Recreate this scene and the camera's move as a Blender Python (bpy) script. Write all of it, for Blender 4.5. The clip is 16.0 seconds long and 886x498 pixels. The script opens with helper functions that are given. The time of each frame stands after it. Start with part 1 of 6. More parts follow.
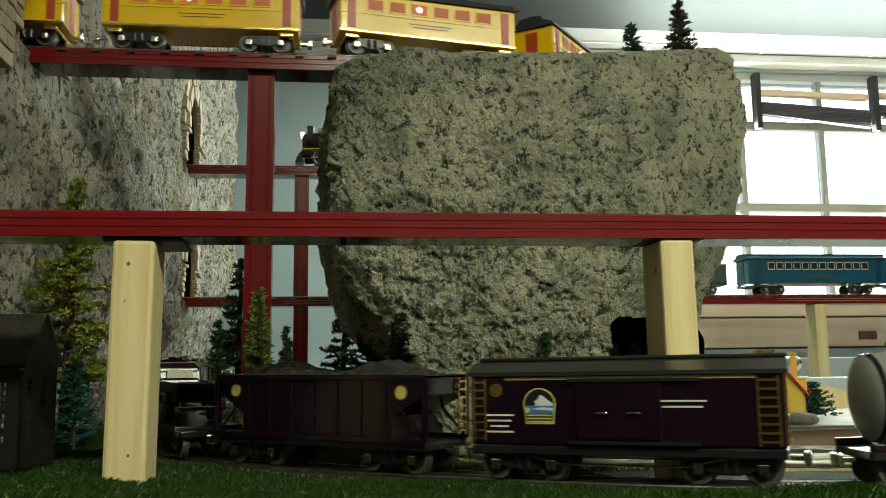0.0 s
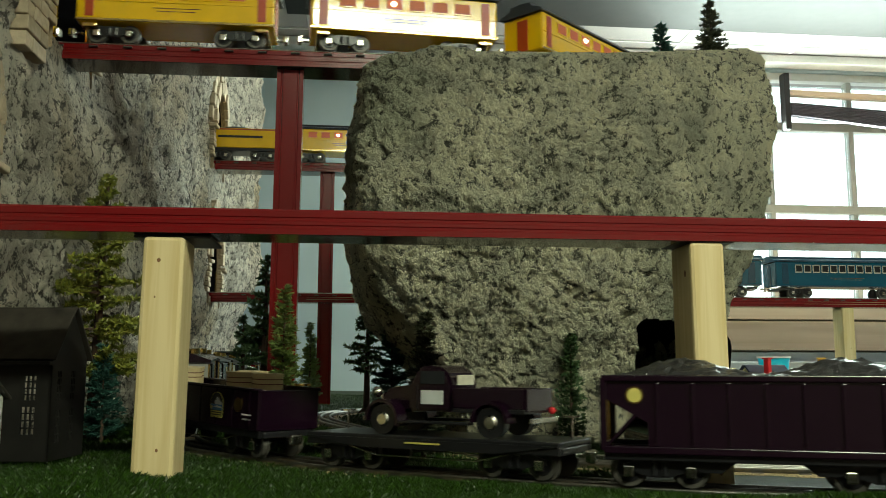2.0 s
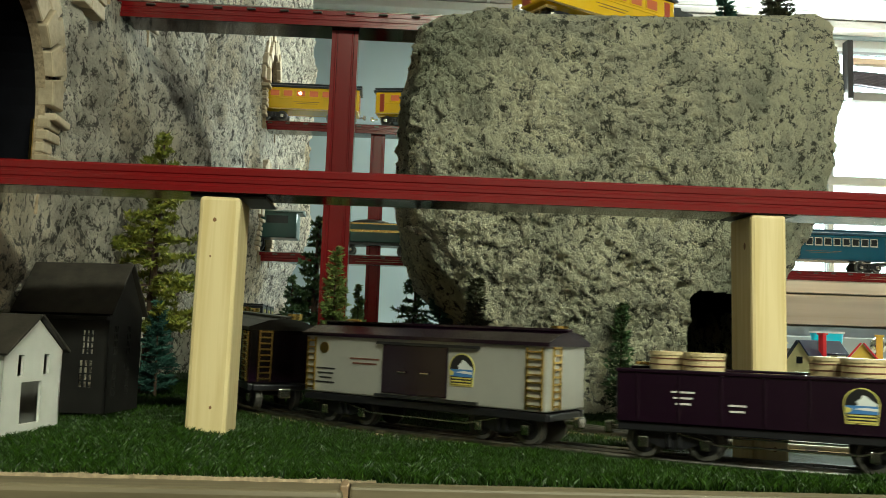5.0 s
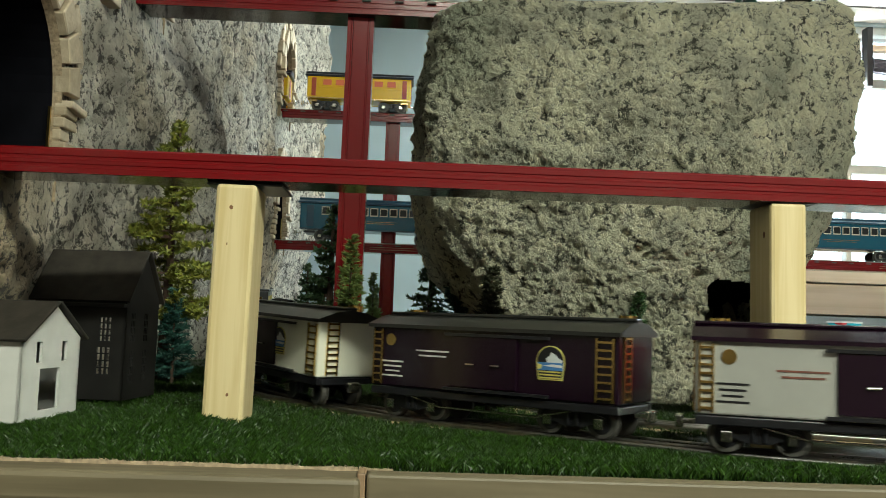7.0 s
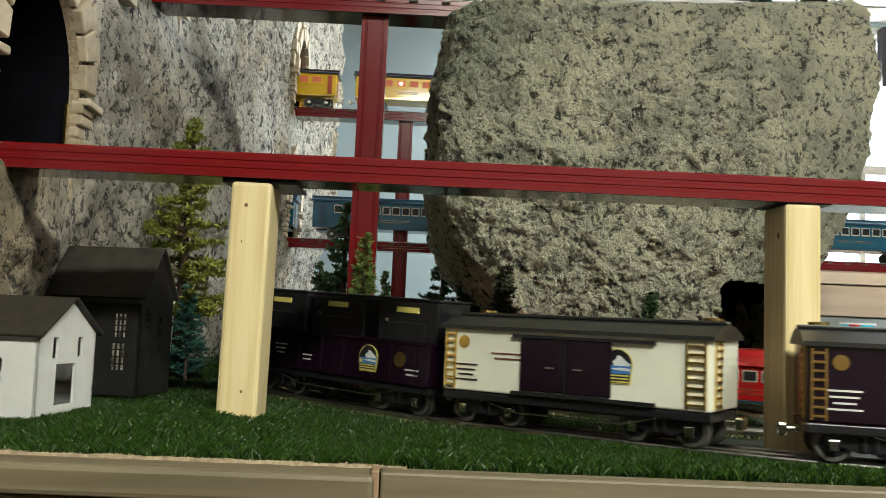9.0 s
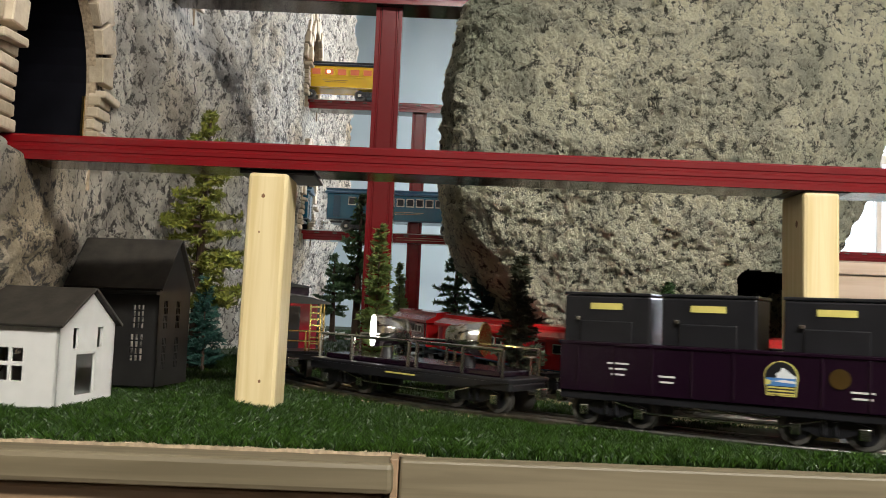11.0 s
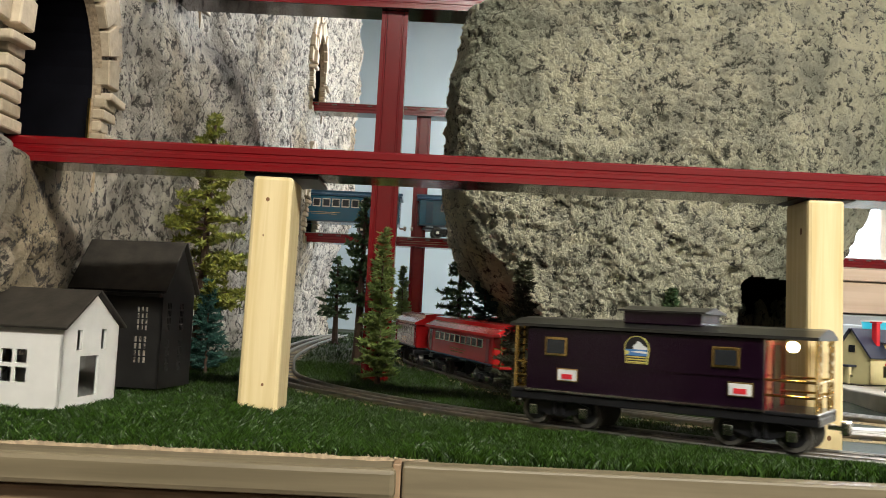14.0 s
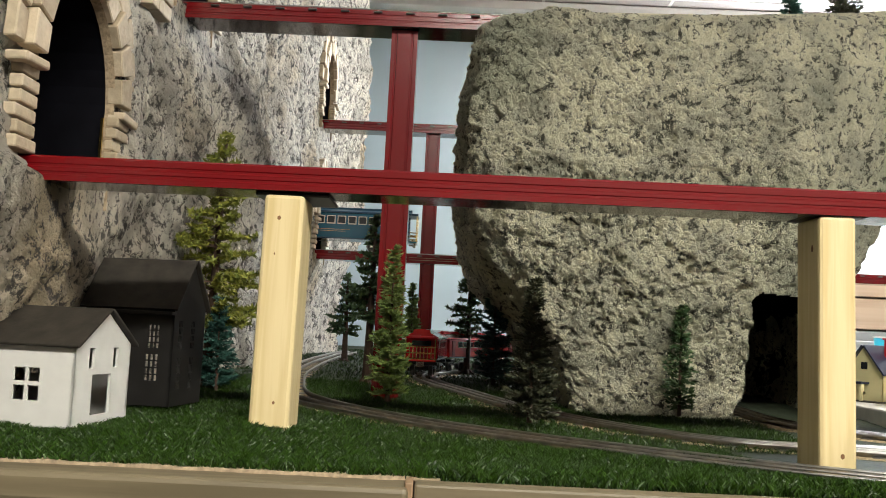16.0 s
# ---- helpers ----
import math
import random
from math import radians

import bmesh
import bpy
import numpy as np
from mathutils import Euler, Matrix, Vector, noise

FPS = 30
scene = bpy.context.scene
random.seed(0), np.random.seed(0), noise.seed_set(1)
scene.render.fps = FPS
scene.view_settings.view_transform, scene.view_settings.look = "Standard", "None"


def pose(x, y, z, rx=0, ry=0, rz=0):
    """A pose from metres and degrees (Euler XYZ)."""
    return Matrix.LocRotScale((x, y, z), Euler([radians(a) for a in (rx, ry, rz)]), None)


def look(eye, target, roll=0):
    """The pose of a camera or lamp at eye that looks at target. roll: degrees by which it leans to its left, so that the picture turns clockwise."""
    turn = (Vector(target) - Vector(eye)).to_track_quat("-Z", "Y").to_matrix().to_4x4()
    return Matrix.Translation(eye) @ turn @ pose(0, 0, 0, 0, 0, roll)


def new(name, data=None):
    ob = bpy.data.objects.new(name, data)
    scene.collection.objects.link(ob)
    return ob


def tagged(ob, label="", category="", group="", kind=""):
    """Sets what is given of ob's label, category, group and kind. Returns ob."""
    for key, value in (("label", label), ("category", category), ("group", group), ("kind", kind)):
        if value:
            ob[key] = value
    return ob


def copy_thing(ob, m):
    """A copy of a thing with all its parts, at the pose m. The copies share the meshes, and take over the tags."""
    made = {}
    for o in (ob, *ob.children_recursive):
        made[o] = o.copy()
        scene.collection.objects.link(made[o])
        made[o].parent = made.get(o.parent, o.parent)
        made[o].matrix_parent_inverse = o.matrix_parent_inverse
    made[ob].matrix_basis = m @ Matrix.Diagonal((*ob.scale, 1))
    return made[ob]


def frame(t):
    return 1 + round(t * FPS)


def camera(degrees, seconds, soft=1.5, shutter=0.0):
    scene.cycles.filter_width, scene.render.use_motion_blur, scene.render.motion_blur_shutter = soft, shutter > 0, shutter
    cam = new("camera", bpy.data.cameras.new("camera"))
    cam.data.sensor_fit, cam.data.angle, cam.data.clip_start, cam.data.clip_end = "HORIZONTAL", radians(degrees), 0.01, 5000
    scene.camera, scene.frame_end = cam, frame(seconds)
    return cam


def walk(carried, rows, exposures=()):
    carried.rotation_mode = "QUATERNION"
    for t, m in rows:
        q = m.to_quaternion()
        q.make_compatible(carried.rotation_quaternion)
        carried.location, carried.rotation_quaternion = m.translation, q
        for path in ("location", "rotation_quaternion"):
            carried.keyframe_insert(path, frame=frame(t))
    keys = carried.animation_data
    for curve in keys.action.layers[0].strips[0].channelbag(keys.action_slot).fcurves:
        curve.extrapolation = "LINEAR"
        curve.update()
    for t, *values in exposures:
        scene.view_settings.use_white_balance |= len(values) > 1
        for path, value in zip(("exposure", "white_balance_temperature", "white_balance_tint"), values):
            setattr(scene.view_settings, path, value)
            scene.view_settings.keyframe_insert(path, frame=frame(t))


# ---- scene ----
cam = camera(52.9, 16.0, soft=0.9, shutter=0.4)
# seconds, place in metres, yaw, pitch, roll in degrees
PATH = [
    (0, 0.0248, -0.0092, 0.1309, -7.05, 7.86, 0.83),
    (0.5, 0.0222, -0.0094, 0.1319, -6.80, 8.24, 0.40),
    (1, 0.0193, -0.0122, 0.1337, -6.50, 8.80, 0.04),
    (1.5, 0.0192, -0.0100, 0.1348, -6.05, 8.24, 0.00),
    (2, 0.0190, -0.0078, 0.1338, -5.72, 7.70, -0.08),
    (2.5, 0.0177, -0.0065, 0.1335, -5.21, 7.32, -0.23),
    (3, 0.0170, -0.0050, 0.1342, -4.77, 6.90, -0.39),
    (3.5, 0.0141, -0.0054, 0.1350, -4.53, 6.88, -0.86),
    (4, 0.0128, -0.0028, 0.1365, -3.78, 6.37, -1.23),
    (6.5, 0.0089, 0.0021, 0.1360, -2.45, 4.65, -2.00),
    (7, 0.0086, 0.0037, 0.1359, -2.07, 4.58, -1.99),
    (7.5, 0.0073, 0.0028, 0.1363, -1.80, 4.72, -2.28),
    (8, 0.0064, 0.0031, 0.1360, -1.58, 4.57, -2.41),
    (10.5, 0.0041, -0.0010, 0.1340, -0.95, 4.38, -2.14),
    (11, 0.0021, 0.0012, 0.1326, -0.55, 3.97, -2.24),
    (11.5, 0.0028, 0.0009, 0.1324, -0.64, 4.16, -2.27),
    (12, 0.0027, 0.0003, 0.1331, -0.89, 4.48, -2.54),
    (12.5, 0.0015, -0.0008, 0.1334, -0.80, 4.57, -2.61),
    (13, 0.0024, -0.0008, 0.1345, -0.61, 4.53, -2.53),
    (13.5, 0.0009, 0.0005, 0.1336, -0.40, 4.15, -2.61),
    (14, 0.0014, 0.0006, 0.1344, -0.37, 4.15, -2.69),
    (14.5, 0.0009, 0.0012, 0.1343, -0.29, 3.96, -2.69),
    (15, 0.0005, 0.0011, 0.1344, -0.10, 4.04, -2.70),
    (15.5, 0.0000, -0.0000, 0.1350, -0.00, 4.60, -2.70),
    (16, -0.0004, -0.0014, 0.1360, 0.21, 5.16, -2.62),
]
EXPOSURES = [(0, -0.38, 6900, -13), (1.5, -0.42, 6900, -13), (3.5, -0.05, 6900, -18), (4.2, 0.0, 6900, -16), (6.5, 0.10, 6300, -6), (8, 0.20, 6300, -4),
             (10.5, 0.42, 6250, 11), (11.5, 0.46, 6250, 12), (13, 0.50, 6450, 11), (16, 0.54, 6450, 10)]
walk(cam, [(t, pose(x, y, z, 90 + pitch, roll, yaw)) for t, x, y, z, yaw, pitch, roll in PATH], EXPOSURES)

# ---- light: overcast sky through the windows, ceiling fixtures over the layout ----
world = bpy.data.worlds.new("sky")
scene.world = world
world.use_nodes = True
wn = world.node_tree
sky = wn.nodes.new("ShaderNodeTexSky")
sky.sky_type, sky.sun_disc, sky.sun_elevation, sky.sun_rotation = "NISHITA", False, radians(35), radians(20)
wn.links.new(sky.outputs[0], wn.nodes["Background"].inputs[0])
wn.nodes["Background"].inputs[1].default_value = 0.12
sun = new("sun", bpy.data.lights.new("sun", "SUN"))
sun.data.energy, sun.data.angle, sun.data.color = 1.2, radians(12), (1, 0.96, 0.9)
sun.matrix_basis = look((3, 9, 6), (0, 1, 0))


def area(name, m, sx, sy, watts, color):
    d = bpy.data.lights.new(name, "AREA")
    d.shape, d.size, d.size_y, d.energy, d.color = "RECTANGLE", sx, sy, watts, color
    ob = new(name, d)
    ob.matrix_basis = m
    return ob


CEIL = 1.75
area("ceiling_lamp_light", pose(0.55, -1.0, CEIL - 0.09), 1.15, 0.25, 94, (1, 0.96, 0.84))
area("ceiling_lamp_light", pose(1.95, -1.0, CEIL - 0.09), 1.15, 0.25, 94, (1, 0.96, 0.84))
area("ceiling_lamp_light", pose(0.8, 3.15, CEIL - 0.09), 1.15, 0.25, 32, (1, 0.97, 0.88))
area("window_light", pose(2.75, 4.28, 0.9, -90, 0, 0), 2.3, 1.0, 270, (0.86, 0.93, 1.0))


# ---- materials ----
def nodes_of(name):
    m = bpy.data.materials.new(name)
    m.use_nodes = True
    t = m.node_tree
    return m, t, t.nodes["Principled BSDF"]


def plain(name, color, rough=0.5, metal=0.0, vary=0.12, scale=40.0, bump=0.0, coat=0.0, emit=0.0, emit_color=None):
    """A painted, plastic or metal surface with slight mottling and fine relief."""
    m, t, b = nodes_of(name)
    n = t.nodes.new("ShaderNodeTexNoise")
    n.inputs["Scale"].default_value, n.inputs["Detail"].default_value = scale, 6
    co = t.nodes.new("ShaderNodeTexCoord")
    t.links.new(co.outputs["Object"], n.inputs["Vector"])
    r = t.nodes.new("ShaderNodeValToRGB")
    r.color_ramp.elements[0].position, r.color_ramp.elements[1].position = 0.3, 0.7
    r.color_ramp.elements[0].color = (*[c * (1 - vary) for c in color], 1)
    r.color_ramp.elements[1].color = (*[min(1, c * (1 + vary)) for c in color], 1)
    t.links.new(n.outputs["Fac"], r.inputs[0])
    t.links.new(r.outputs[0], b.inputs["Base Color"])
    b.inputs["Roughness"].default_value, b.inputs["Metallic"].default_value = rough, metal
    b.inputs["Coat Weight"].default_value = coat
    b.inputs["Coat Roughness"].default_value = 0.08
    if bump:
        u = t.nodes.new("ShaderNodeBump")
        u.inputs["Strength"].default_value, u.inputs["Distance"].default_value = bump, 0.002
        t.links.new(n.outputs["Fac"], u.inputs["Height"])
        t.links.new(u.outputs[0], b.inputs["Normal"])
    if emit:
        b.inputs["Emission Color"].default_value = (*(emit_color or color), 1)
        b.inputs["Emission Strength"].default_value = emit
    return m


def rock_material(name, light, mid, dark, wash, stretch=1.0, crack=34.0, shade_level=0.115):
    """Cast plaster rock: pale dry-brushed paint over grey and ochre washes, crumbled relief and thin cracks, the shade
    in the creases put in as dark colour.
    """
    m, t, b = nodes_of(name)
    co = t.nodes.new("ShaderNodeTexCoord")
    mp = t.nodes.new("ShaderNodeMapping")
    mp.inputs["Scale"].default_value = (1, 1, stretch)
    t.links.new(co.outputs["Object"], mp.inputs[0])

    def noise_node(scale, detail, rough=0.6, dist=0.0):
        n = t.nodes.new("ShaderNodeTexNoise")
        n.inputs["Scale"].default_value, n.inputs["Detail"].default_value = scale, detail
        n.inputs["Roughness"].default_value, n.inputs["Distortion"].default_value = rough, dist
        t.links.new(mp.outputs[0], n.inputs["Vector"])
        return n

    def ramp(source, stops):
        r = t.nodes.new("ShaderNodeValToRGB")
        while len(r.color_ramp.elements) < len(stops):
            r.color_ramp.elements.new(0.5)
        for e, (p, c) in zip(r.color_ramp.elements, stops):
            e.position, e.color = p, (*c, 1)
        t.links.new(source, r.inputs[0])
        return r

    def math_node(op, a, k, c=None):
        n = t.nodes.new("ShaderNodeMath")
        n.operation = op
        t.links.new(a, n.inputs[0])
        if isinstance(k, float):
            n.inputs[1].default_value = k
        else:
            t.links.new(k, n.inputs[1])
        if c is not None:
            t.links.new(c, n.inputs[2])
        return n.outputs[0]

    def mix(kind, fac, a, c):
        n = t.nodes.new("ShaderNodeMixRGB")
        n.blend_type = kind
        if isinstance(fac, float):
            n.inputs[0].default_value = fac
        else:
            t.links.new(fac, n.inputs[0])
        t.links.new(a, n.inputs[1])
        if isinstance(c, tuple):
            n.inputs[2].default_value = (*c, 1)
        else:
            t.links.new(c, n.inputs[2])
        return n.outputs[0]

    stain, tint = noise_node(5.0, 7, 0.6, 0.2), noise_node(2.7, 4, 0.5)
    lumps, fine, grit = noise_node(15, 8, 0.62), noise_node(75, 10, 0.76), noise_node(230, 6, 0.8)
    wob = noise_node(30, 5, 0.7)
    warp = mix("LINEAR_LIGHT", 0.032, mp.outputs[0], wob.outputs["Color"])

    def flakes(scale):
        cell = t.nodes.new("ShaderNodeTexVoronoi")
        cell.inputs["Scale"].default_value = scale
        t.links.new(warp, cell.inputs["Vector"])
        return cell.outputs["Distance"]
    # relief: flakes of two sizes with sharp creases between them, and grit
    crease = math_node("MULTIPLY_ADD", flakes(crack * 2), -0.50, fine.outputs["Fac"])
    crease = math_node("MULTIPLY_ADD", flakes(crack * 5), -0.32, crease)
    h = math_node("MULTIPLY_ADD", grit.outputs["Fac"], 0.35, crease)
    tone = math_node("MULTIPLY_ADD", stain.outputs["Fac"], 0.75, lumps.outputs["Fac"])
    paint = ramp(math_node("MULTIPLY", tone, 0.571), [(0.42, mid), (0.52, light), (0.62, tuple(min(1.0, c * 1.1) for c in light))])
    patch = ramp(tint.outputs["Fac"], [(0.50, (1, 1, 1)), (0.66, wash)])
    col = mix("MULTIPLY", 1.0, paint.outputs[0], patch.outputs[0])
    # dark mixed into the lowest creases stands for the shade lying in them
    crease_shade = ramp(math_node("ADD", crease, shade_level), [(0.0, (1, 1, 1)), (0.05, (0.7, 0.7, 0.7)), (0.15, (0, 0, 0))])
    t.links.new(mix("MIX", crease_shade.outputs[0], col, dark), b.inputs["Base Color"])
    u = t.nodes.new("ShaderNodeBump")
    u.inputs["Strength"].default_value, u.inputs["Distance"].default_value = 1.0, 0.023
    t.links.new(h, u.inputs["Height"])
    t.links.new(u.outputs[0], b.inputs["Normal"])
    b.inputs["Roughness"].default_value = 0.82
    b.inputs["Specular IOR Level"].default_value = 0.3
    return m


def wood_material(name, light, dark, axis=2, ring=26.0, rough=0.55):
    """Planed softwood: long grain lines along one axis, with faint mottling."""
    m, t, b = nodes_of(name)
    co = t.nodes.new("ShaderNodeTexCoord")
    mp = t.nodes.new("ShaderNodeMapping")
    sc = [1.0, 1.0, 1.0]
    sc[axis] = 0.045
    mp.inputs["Scale"].default_value = sc
    t.links.new(co.outputs["Object"], mp.inputs[0])
    n = t.nodes.new("ShaderNodeTexNoise")
    n.inputs["Scale"].default_value, n.inputs["Detail"].default_value, n.inputs["Distortion"].default_value = ring * 4, 5, 0.4
    t.links.new(mp.outputs[0], n.inputs["Vector"])
    r = t.nodes.new("ShaderNodeValToRGB")
    r.color_ramp.elements[0].position, r.color_ramp.elements[1].position = 0.32, 0.6
    r.color_ramp.elements[0].color, r.color_ramp.elements[1].color = (*dark, 1), (*light, 1)
    t.links.new(n.outputs["Fac"], r.inputs[0])
    t.links.new(r.outputs[0], b.inputs["Base Color"])
    u = t.nodes.new("ShaderNodeBump")
    u.inputs["Strength"].default_value, u.inputs["Distance"].default_value = 0.25, 0.001
    t.links.new(n.outputs["Fac"], u.inputs["Height"])
    t.links.new(u.outputs[0], b.inputs["Normal"])
    b.inputs["Roughness"].default_value = rough
    return m


def island_material(name, a, c, rough=0.6):
    """Blades and needles, each a little different in tone."""
    m, t, b = nodes_of(name)
    g = t.nodes.new("ShaderNodeNewGeometry")
    r = t.nodes.new("ShaderNodeValToRGB")
    r.color_ramp.elements[0].color, r.color_ramp.elements[1].color = (*a, 1), (*c, 1)
    t.links.new(g.outputs["Random Per Island"], r.inputs[0])
    t.links.new(r.outputs[0], b.inputs["Base Color"])
    b.inputs["Roughness"].default_value = rough
    return m


def brick_material(name, a, c, rough=0.7):
    """Cut stone blocks, each with its own tone, and a sandy grain."""
    m, t, b = nodes_of(name)
    g = t.nodes.new("ShaderNodeObjectInfo")
    r = t.nodes.new("ShaderNodeValToRGB")
    r.color_ramp.elements[0].color, r.color_ramp.elements[1].color = (*a, 1), (*c, 1)
    t.links.new(g.outputs["Random"], r.inputs[0])
    co = t.nodes.new("ShaderNodeTexCoord")
    n = t.nodes.new("ShaderNodeTexNoise")
    n.inputs["Scale"].default_value, n.inputs["Detail"].default_value = 90, 8
    t.links.new(co.outputs["Object"], n.inputs["Vector"])
    mx = t.nodes.new("ShaderNodeMixRGB")
    mx.blend_type, mx.inputs[0].default_value = "OVERLAY", 0.35
    t.links.new(r.outputs[0], mx.inputs[1])
    t.links.new(n.outputs["Fac"], mx.inputs[2])
    t.links.new(mx.outputs[0], b.inputs["Base Color"])
    u = t.nodes.new("ShaderNodeBump")
    u.inputs["Strength"].default_value, u.inputs["Distance"].default_value = 0.5, 0.003
    t.links.new(n.outputs["Fac"], u.inputs["Height"])
    t.links.new(u.outputs[0], b.inputs["Normal"])
    b.inputs["Roughness"].default_value = rough
    return m


def glass_material(name, tint=(0.9, 0.95, 1)):
    m, t, b = nodes_of(name)
    b.inputs["Base Color"].default_value = (*tint, 1)
    b.inputs["Transmission Weight"].default_value, b.inputs["Roughness"].default_value = 1, 0.02
    return m


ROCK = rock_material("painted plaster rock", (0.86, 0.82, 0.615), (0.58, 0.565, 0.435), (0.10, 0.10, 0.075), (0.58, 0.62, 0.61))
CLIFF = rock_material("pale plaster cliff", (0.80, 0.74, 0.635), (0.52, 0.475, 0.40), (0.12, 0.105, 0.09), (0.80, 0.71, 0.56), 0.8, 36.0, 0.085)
RED = plain("glossy red enamel", (0.135, 0.003, 0.005), 0.22, 0, 0.06, 12, 0.06, 0.3)
PINE = wood_material("new pine post", (0.67, 0.55, 0.31), (0.57, 0.44, 0.21))
FASCIA = wood_material("pine edge board", (0.155, 0.125, 0.075), (0.10, 0.08, 0.045), 0, 22)
PLY = wood_material("brown panel", (0.25, 0.165, 0.095), (0.19, 0.12, 0.068), 0, 18)
VARNISH = plain("varnished steel underside", (0.15, 0.125, 0.11), 0.12, 1, 0.2, 30)
KNOT = plain("pine knot", (0.17, 0.08, 0.03), 0.6)
CORK = plain("turf backing", (0.34, 0.26, 0.17), 0.9, 0, 0.35, 220, 0.5)
GROUND = plain("dark turf mat", (0.012, 0.022, 0.005), 0.9, 0, 0.5, 130, 0.5)
GRASS = island_material("artificial grass", (0.0025, 0.012, 0.001), (0.032, 0.072, 0.006), 0.38)
BALLAST = plain("tan ballast", (0.30, 0.23, 0.13), 0.9, 0, 0.5, 300, 0.8)
BARE = plain("bare white board", (0.62, 0.60, 0.54), 0.7, 0, 0.12, 30)
STEEL = plain("tinned steel rail", (0.30, 0.29, 0.27), 0.34, 1, 0.25, 60)
TIE = plain("dark track tie", (0.05, 0.045, 0.04), 0.5, 0.2, 0.3, 90)
STONE = brick_material("cut cream stone", (0.34, 0.275, 0.185), (0.52, 0.43, 0.31))
# near-black and almost without gloss, so the colour carries the shade inside the tunnels
VOID = plain("near-black tunnel shade", (0.004, 0.004, 0.006), 0.7, 0, 0.4, 20)
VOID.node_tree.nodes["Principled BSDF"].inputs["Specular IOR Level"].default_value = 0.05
WALLBLUE = plain("pale blue wall paint", (0.50, 0.62, 0.70), 0.7, 0, 0.03, 4)
WHITE = plain("white paint", (0.78, 0.78, 0.76), 0.55, 0, 0.03, 20)
TILE = plain("speckled ceiling tile", (0.42, 0.39, 0.385), 0.9, 0, 0.16, 260, 0.4)
DARKBROWN = plain("dark brown trim", (0.012, 0.009, 0.008), 0.6, 0, 0.2, 20)
GREYSLAT = plain("grey blind slat", (0.07, 0.06, 0.075), 0.45, 0.2, 0.1, 30)
FLOOR = plain("grey floor", (0.09, 0.085, 0.08), 0.6, 0, 0.2, 6)
SKYGLOW = plain("overcast daylight", (0.9, 0.95, 1.0), 1, 0, 0.02, 2, 0, 0, 3.2, (0.93, 0.96, 1.0))
TUBE = plain("lit fluorescent tube", (1, 1, 1), 1, 0, 0.0, 2, 0, 0, 5.0, (1, 0.98, 0.92))
BARK = plain("brown bark", (0.055, 0.03, 0.018), 0.85, 0, 0.4, 90, 0.6)
NEEDLE_OLIVE = island_material("olive needles", (0.119, 0.153, 0.020), (0.323, 0.323, 0.051))
NEEDLE_GREEN = island_material("mid green needles", (0.075, 0.125, 0.026), (0.205, 0.270, 0.066))
NEEDLE_DEEP = island_material("deep green needles", (0.032, 0.080, 0.029), (0.088, 0.144, 0.048))
NEEDLE_BLUE = island_material("blue green needles", (0.018, 0.068, 0.053), (0.045, 0.128, 0.098))
NEEDLE_DARK = island_material("dark brown green needles", (0.030, 0.036, 0.018), (0.072, 0.074, 0.038))
GRASS.node_tree.nodes["Principled BSDF"].inputs["Specular IOR Level"].default_value = 0.3
SHRUB = island_material("small shrub leaves", (0.03, 0.06, 0.015), (0.08, 0.11, 0.04))

MAROON = plain("dark maroon enamel", (0.008, 0.002, 0.0075), 0.2, 0, 0.08, 30, 0.03, 0.0)
BLACK = plain("black enamel", (0.012, 0.012, 0.014), 0.3, 0.1, 0.2, 40)
CREAM = plain("cream white enamel", (0.72, 0.71, 0.59), 0.3, 0, 0.04, 30, 0.04, 0.4)
SILVER = plain("silver grey enamel", (0.35, 0.345, 0.315), 0.35, 0.15, 0.05, 30, 0.04, 0.3)
ROOFGREY = plain("dark car roof sheet", (0.02, 0.02, 0.018), 0.32, 0.1, 0.1, 40)
WHEEL = plain("worn grey wheel", (0.10, 0.095, 0.085), 0.45, 0.5, 0.25, 60)
BRASS = plain("polished brass", (0.72, 0.52, 0.18), 0.22, 1, 0.1, 40)
NICKEL = plain("nickel", (0.66, 0.64, 0.58), 0.2, 1, 0.1, 40)
YELLOW = plain("chrome yellow enamel", (0.80, 0.50, 0.015), 0.25, 0, 0.05, 30, 0.03, 0.5)
NAVY = plain("dark car roof", (0.02, 0.025, 0.035), 0.35, 0, 0.1, 30)
ORANGE = plain("orange red door", (0.42, 0.06, 0.015), 0.35, 0, 0.1, 30)
CARBLUE = plain("teal blue enamel", (0.008, 0.075, 0.125), 0.25, 0, 0.06, 30, 0.03, 0.5)
CARBLUE_D = plain("deep blue enamel", (0.006, 0.04, 0.075), 0.3, 0, 0.06, 30)
GREEN_D = plain("deep green enamel", (0.008, 0.045, 0.04), 0.3, 0, 0.1, 30, 0, 0.4)
TRAMRED = plain("bright red enamel", (0.42, 0.010, 0.012), 0.22, 0, 0.06, 30, 0.03, 0.6)
TRAMDARK = plain("dark red enamel", (0.20, 0.008, 0.016), 0.25, 0, 0.06, 30, 0.03, 0.6)
COAL = plain("coal load", (0.018, 0.018, 0.018), 0.35, 0, 0.5, 160, 0.9)
BARREL = plain("pale wooden barrel", (0.55, 0.44, 0.25), 0.5, 0, 0.12, 60)
PALEYELLOW = plain("pale yellow lettering", (0.56, 0.49, 0.13), 0.5)
PALE = plain("pale lettering", (0.55, 0.52, 0.50), 0.5)
SEABLUE = plain("emblem blue", (0.05, 0.16, 0.40), 0.4)
SNOW = plain("emblem white", (0.58, 0.60, 0.60), 0.4)
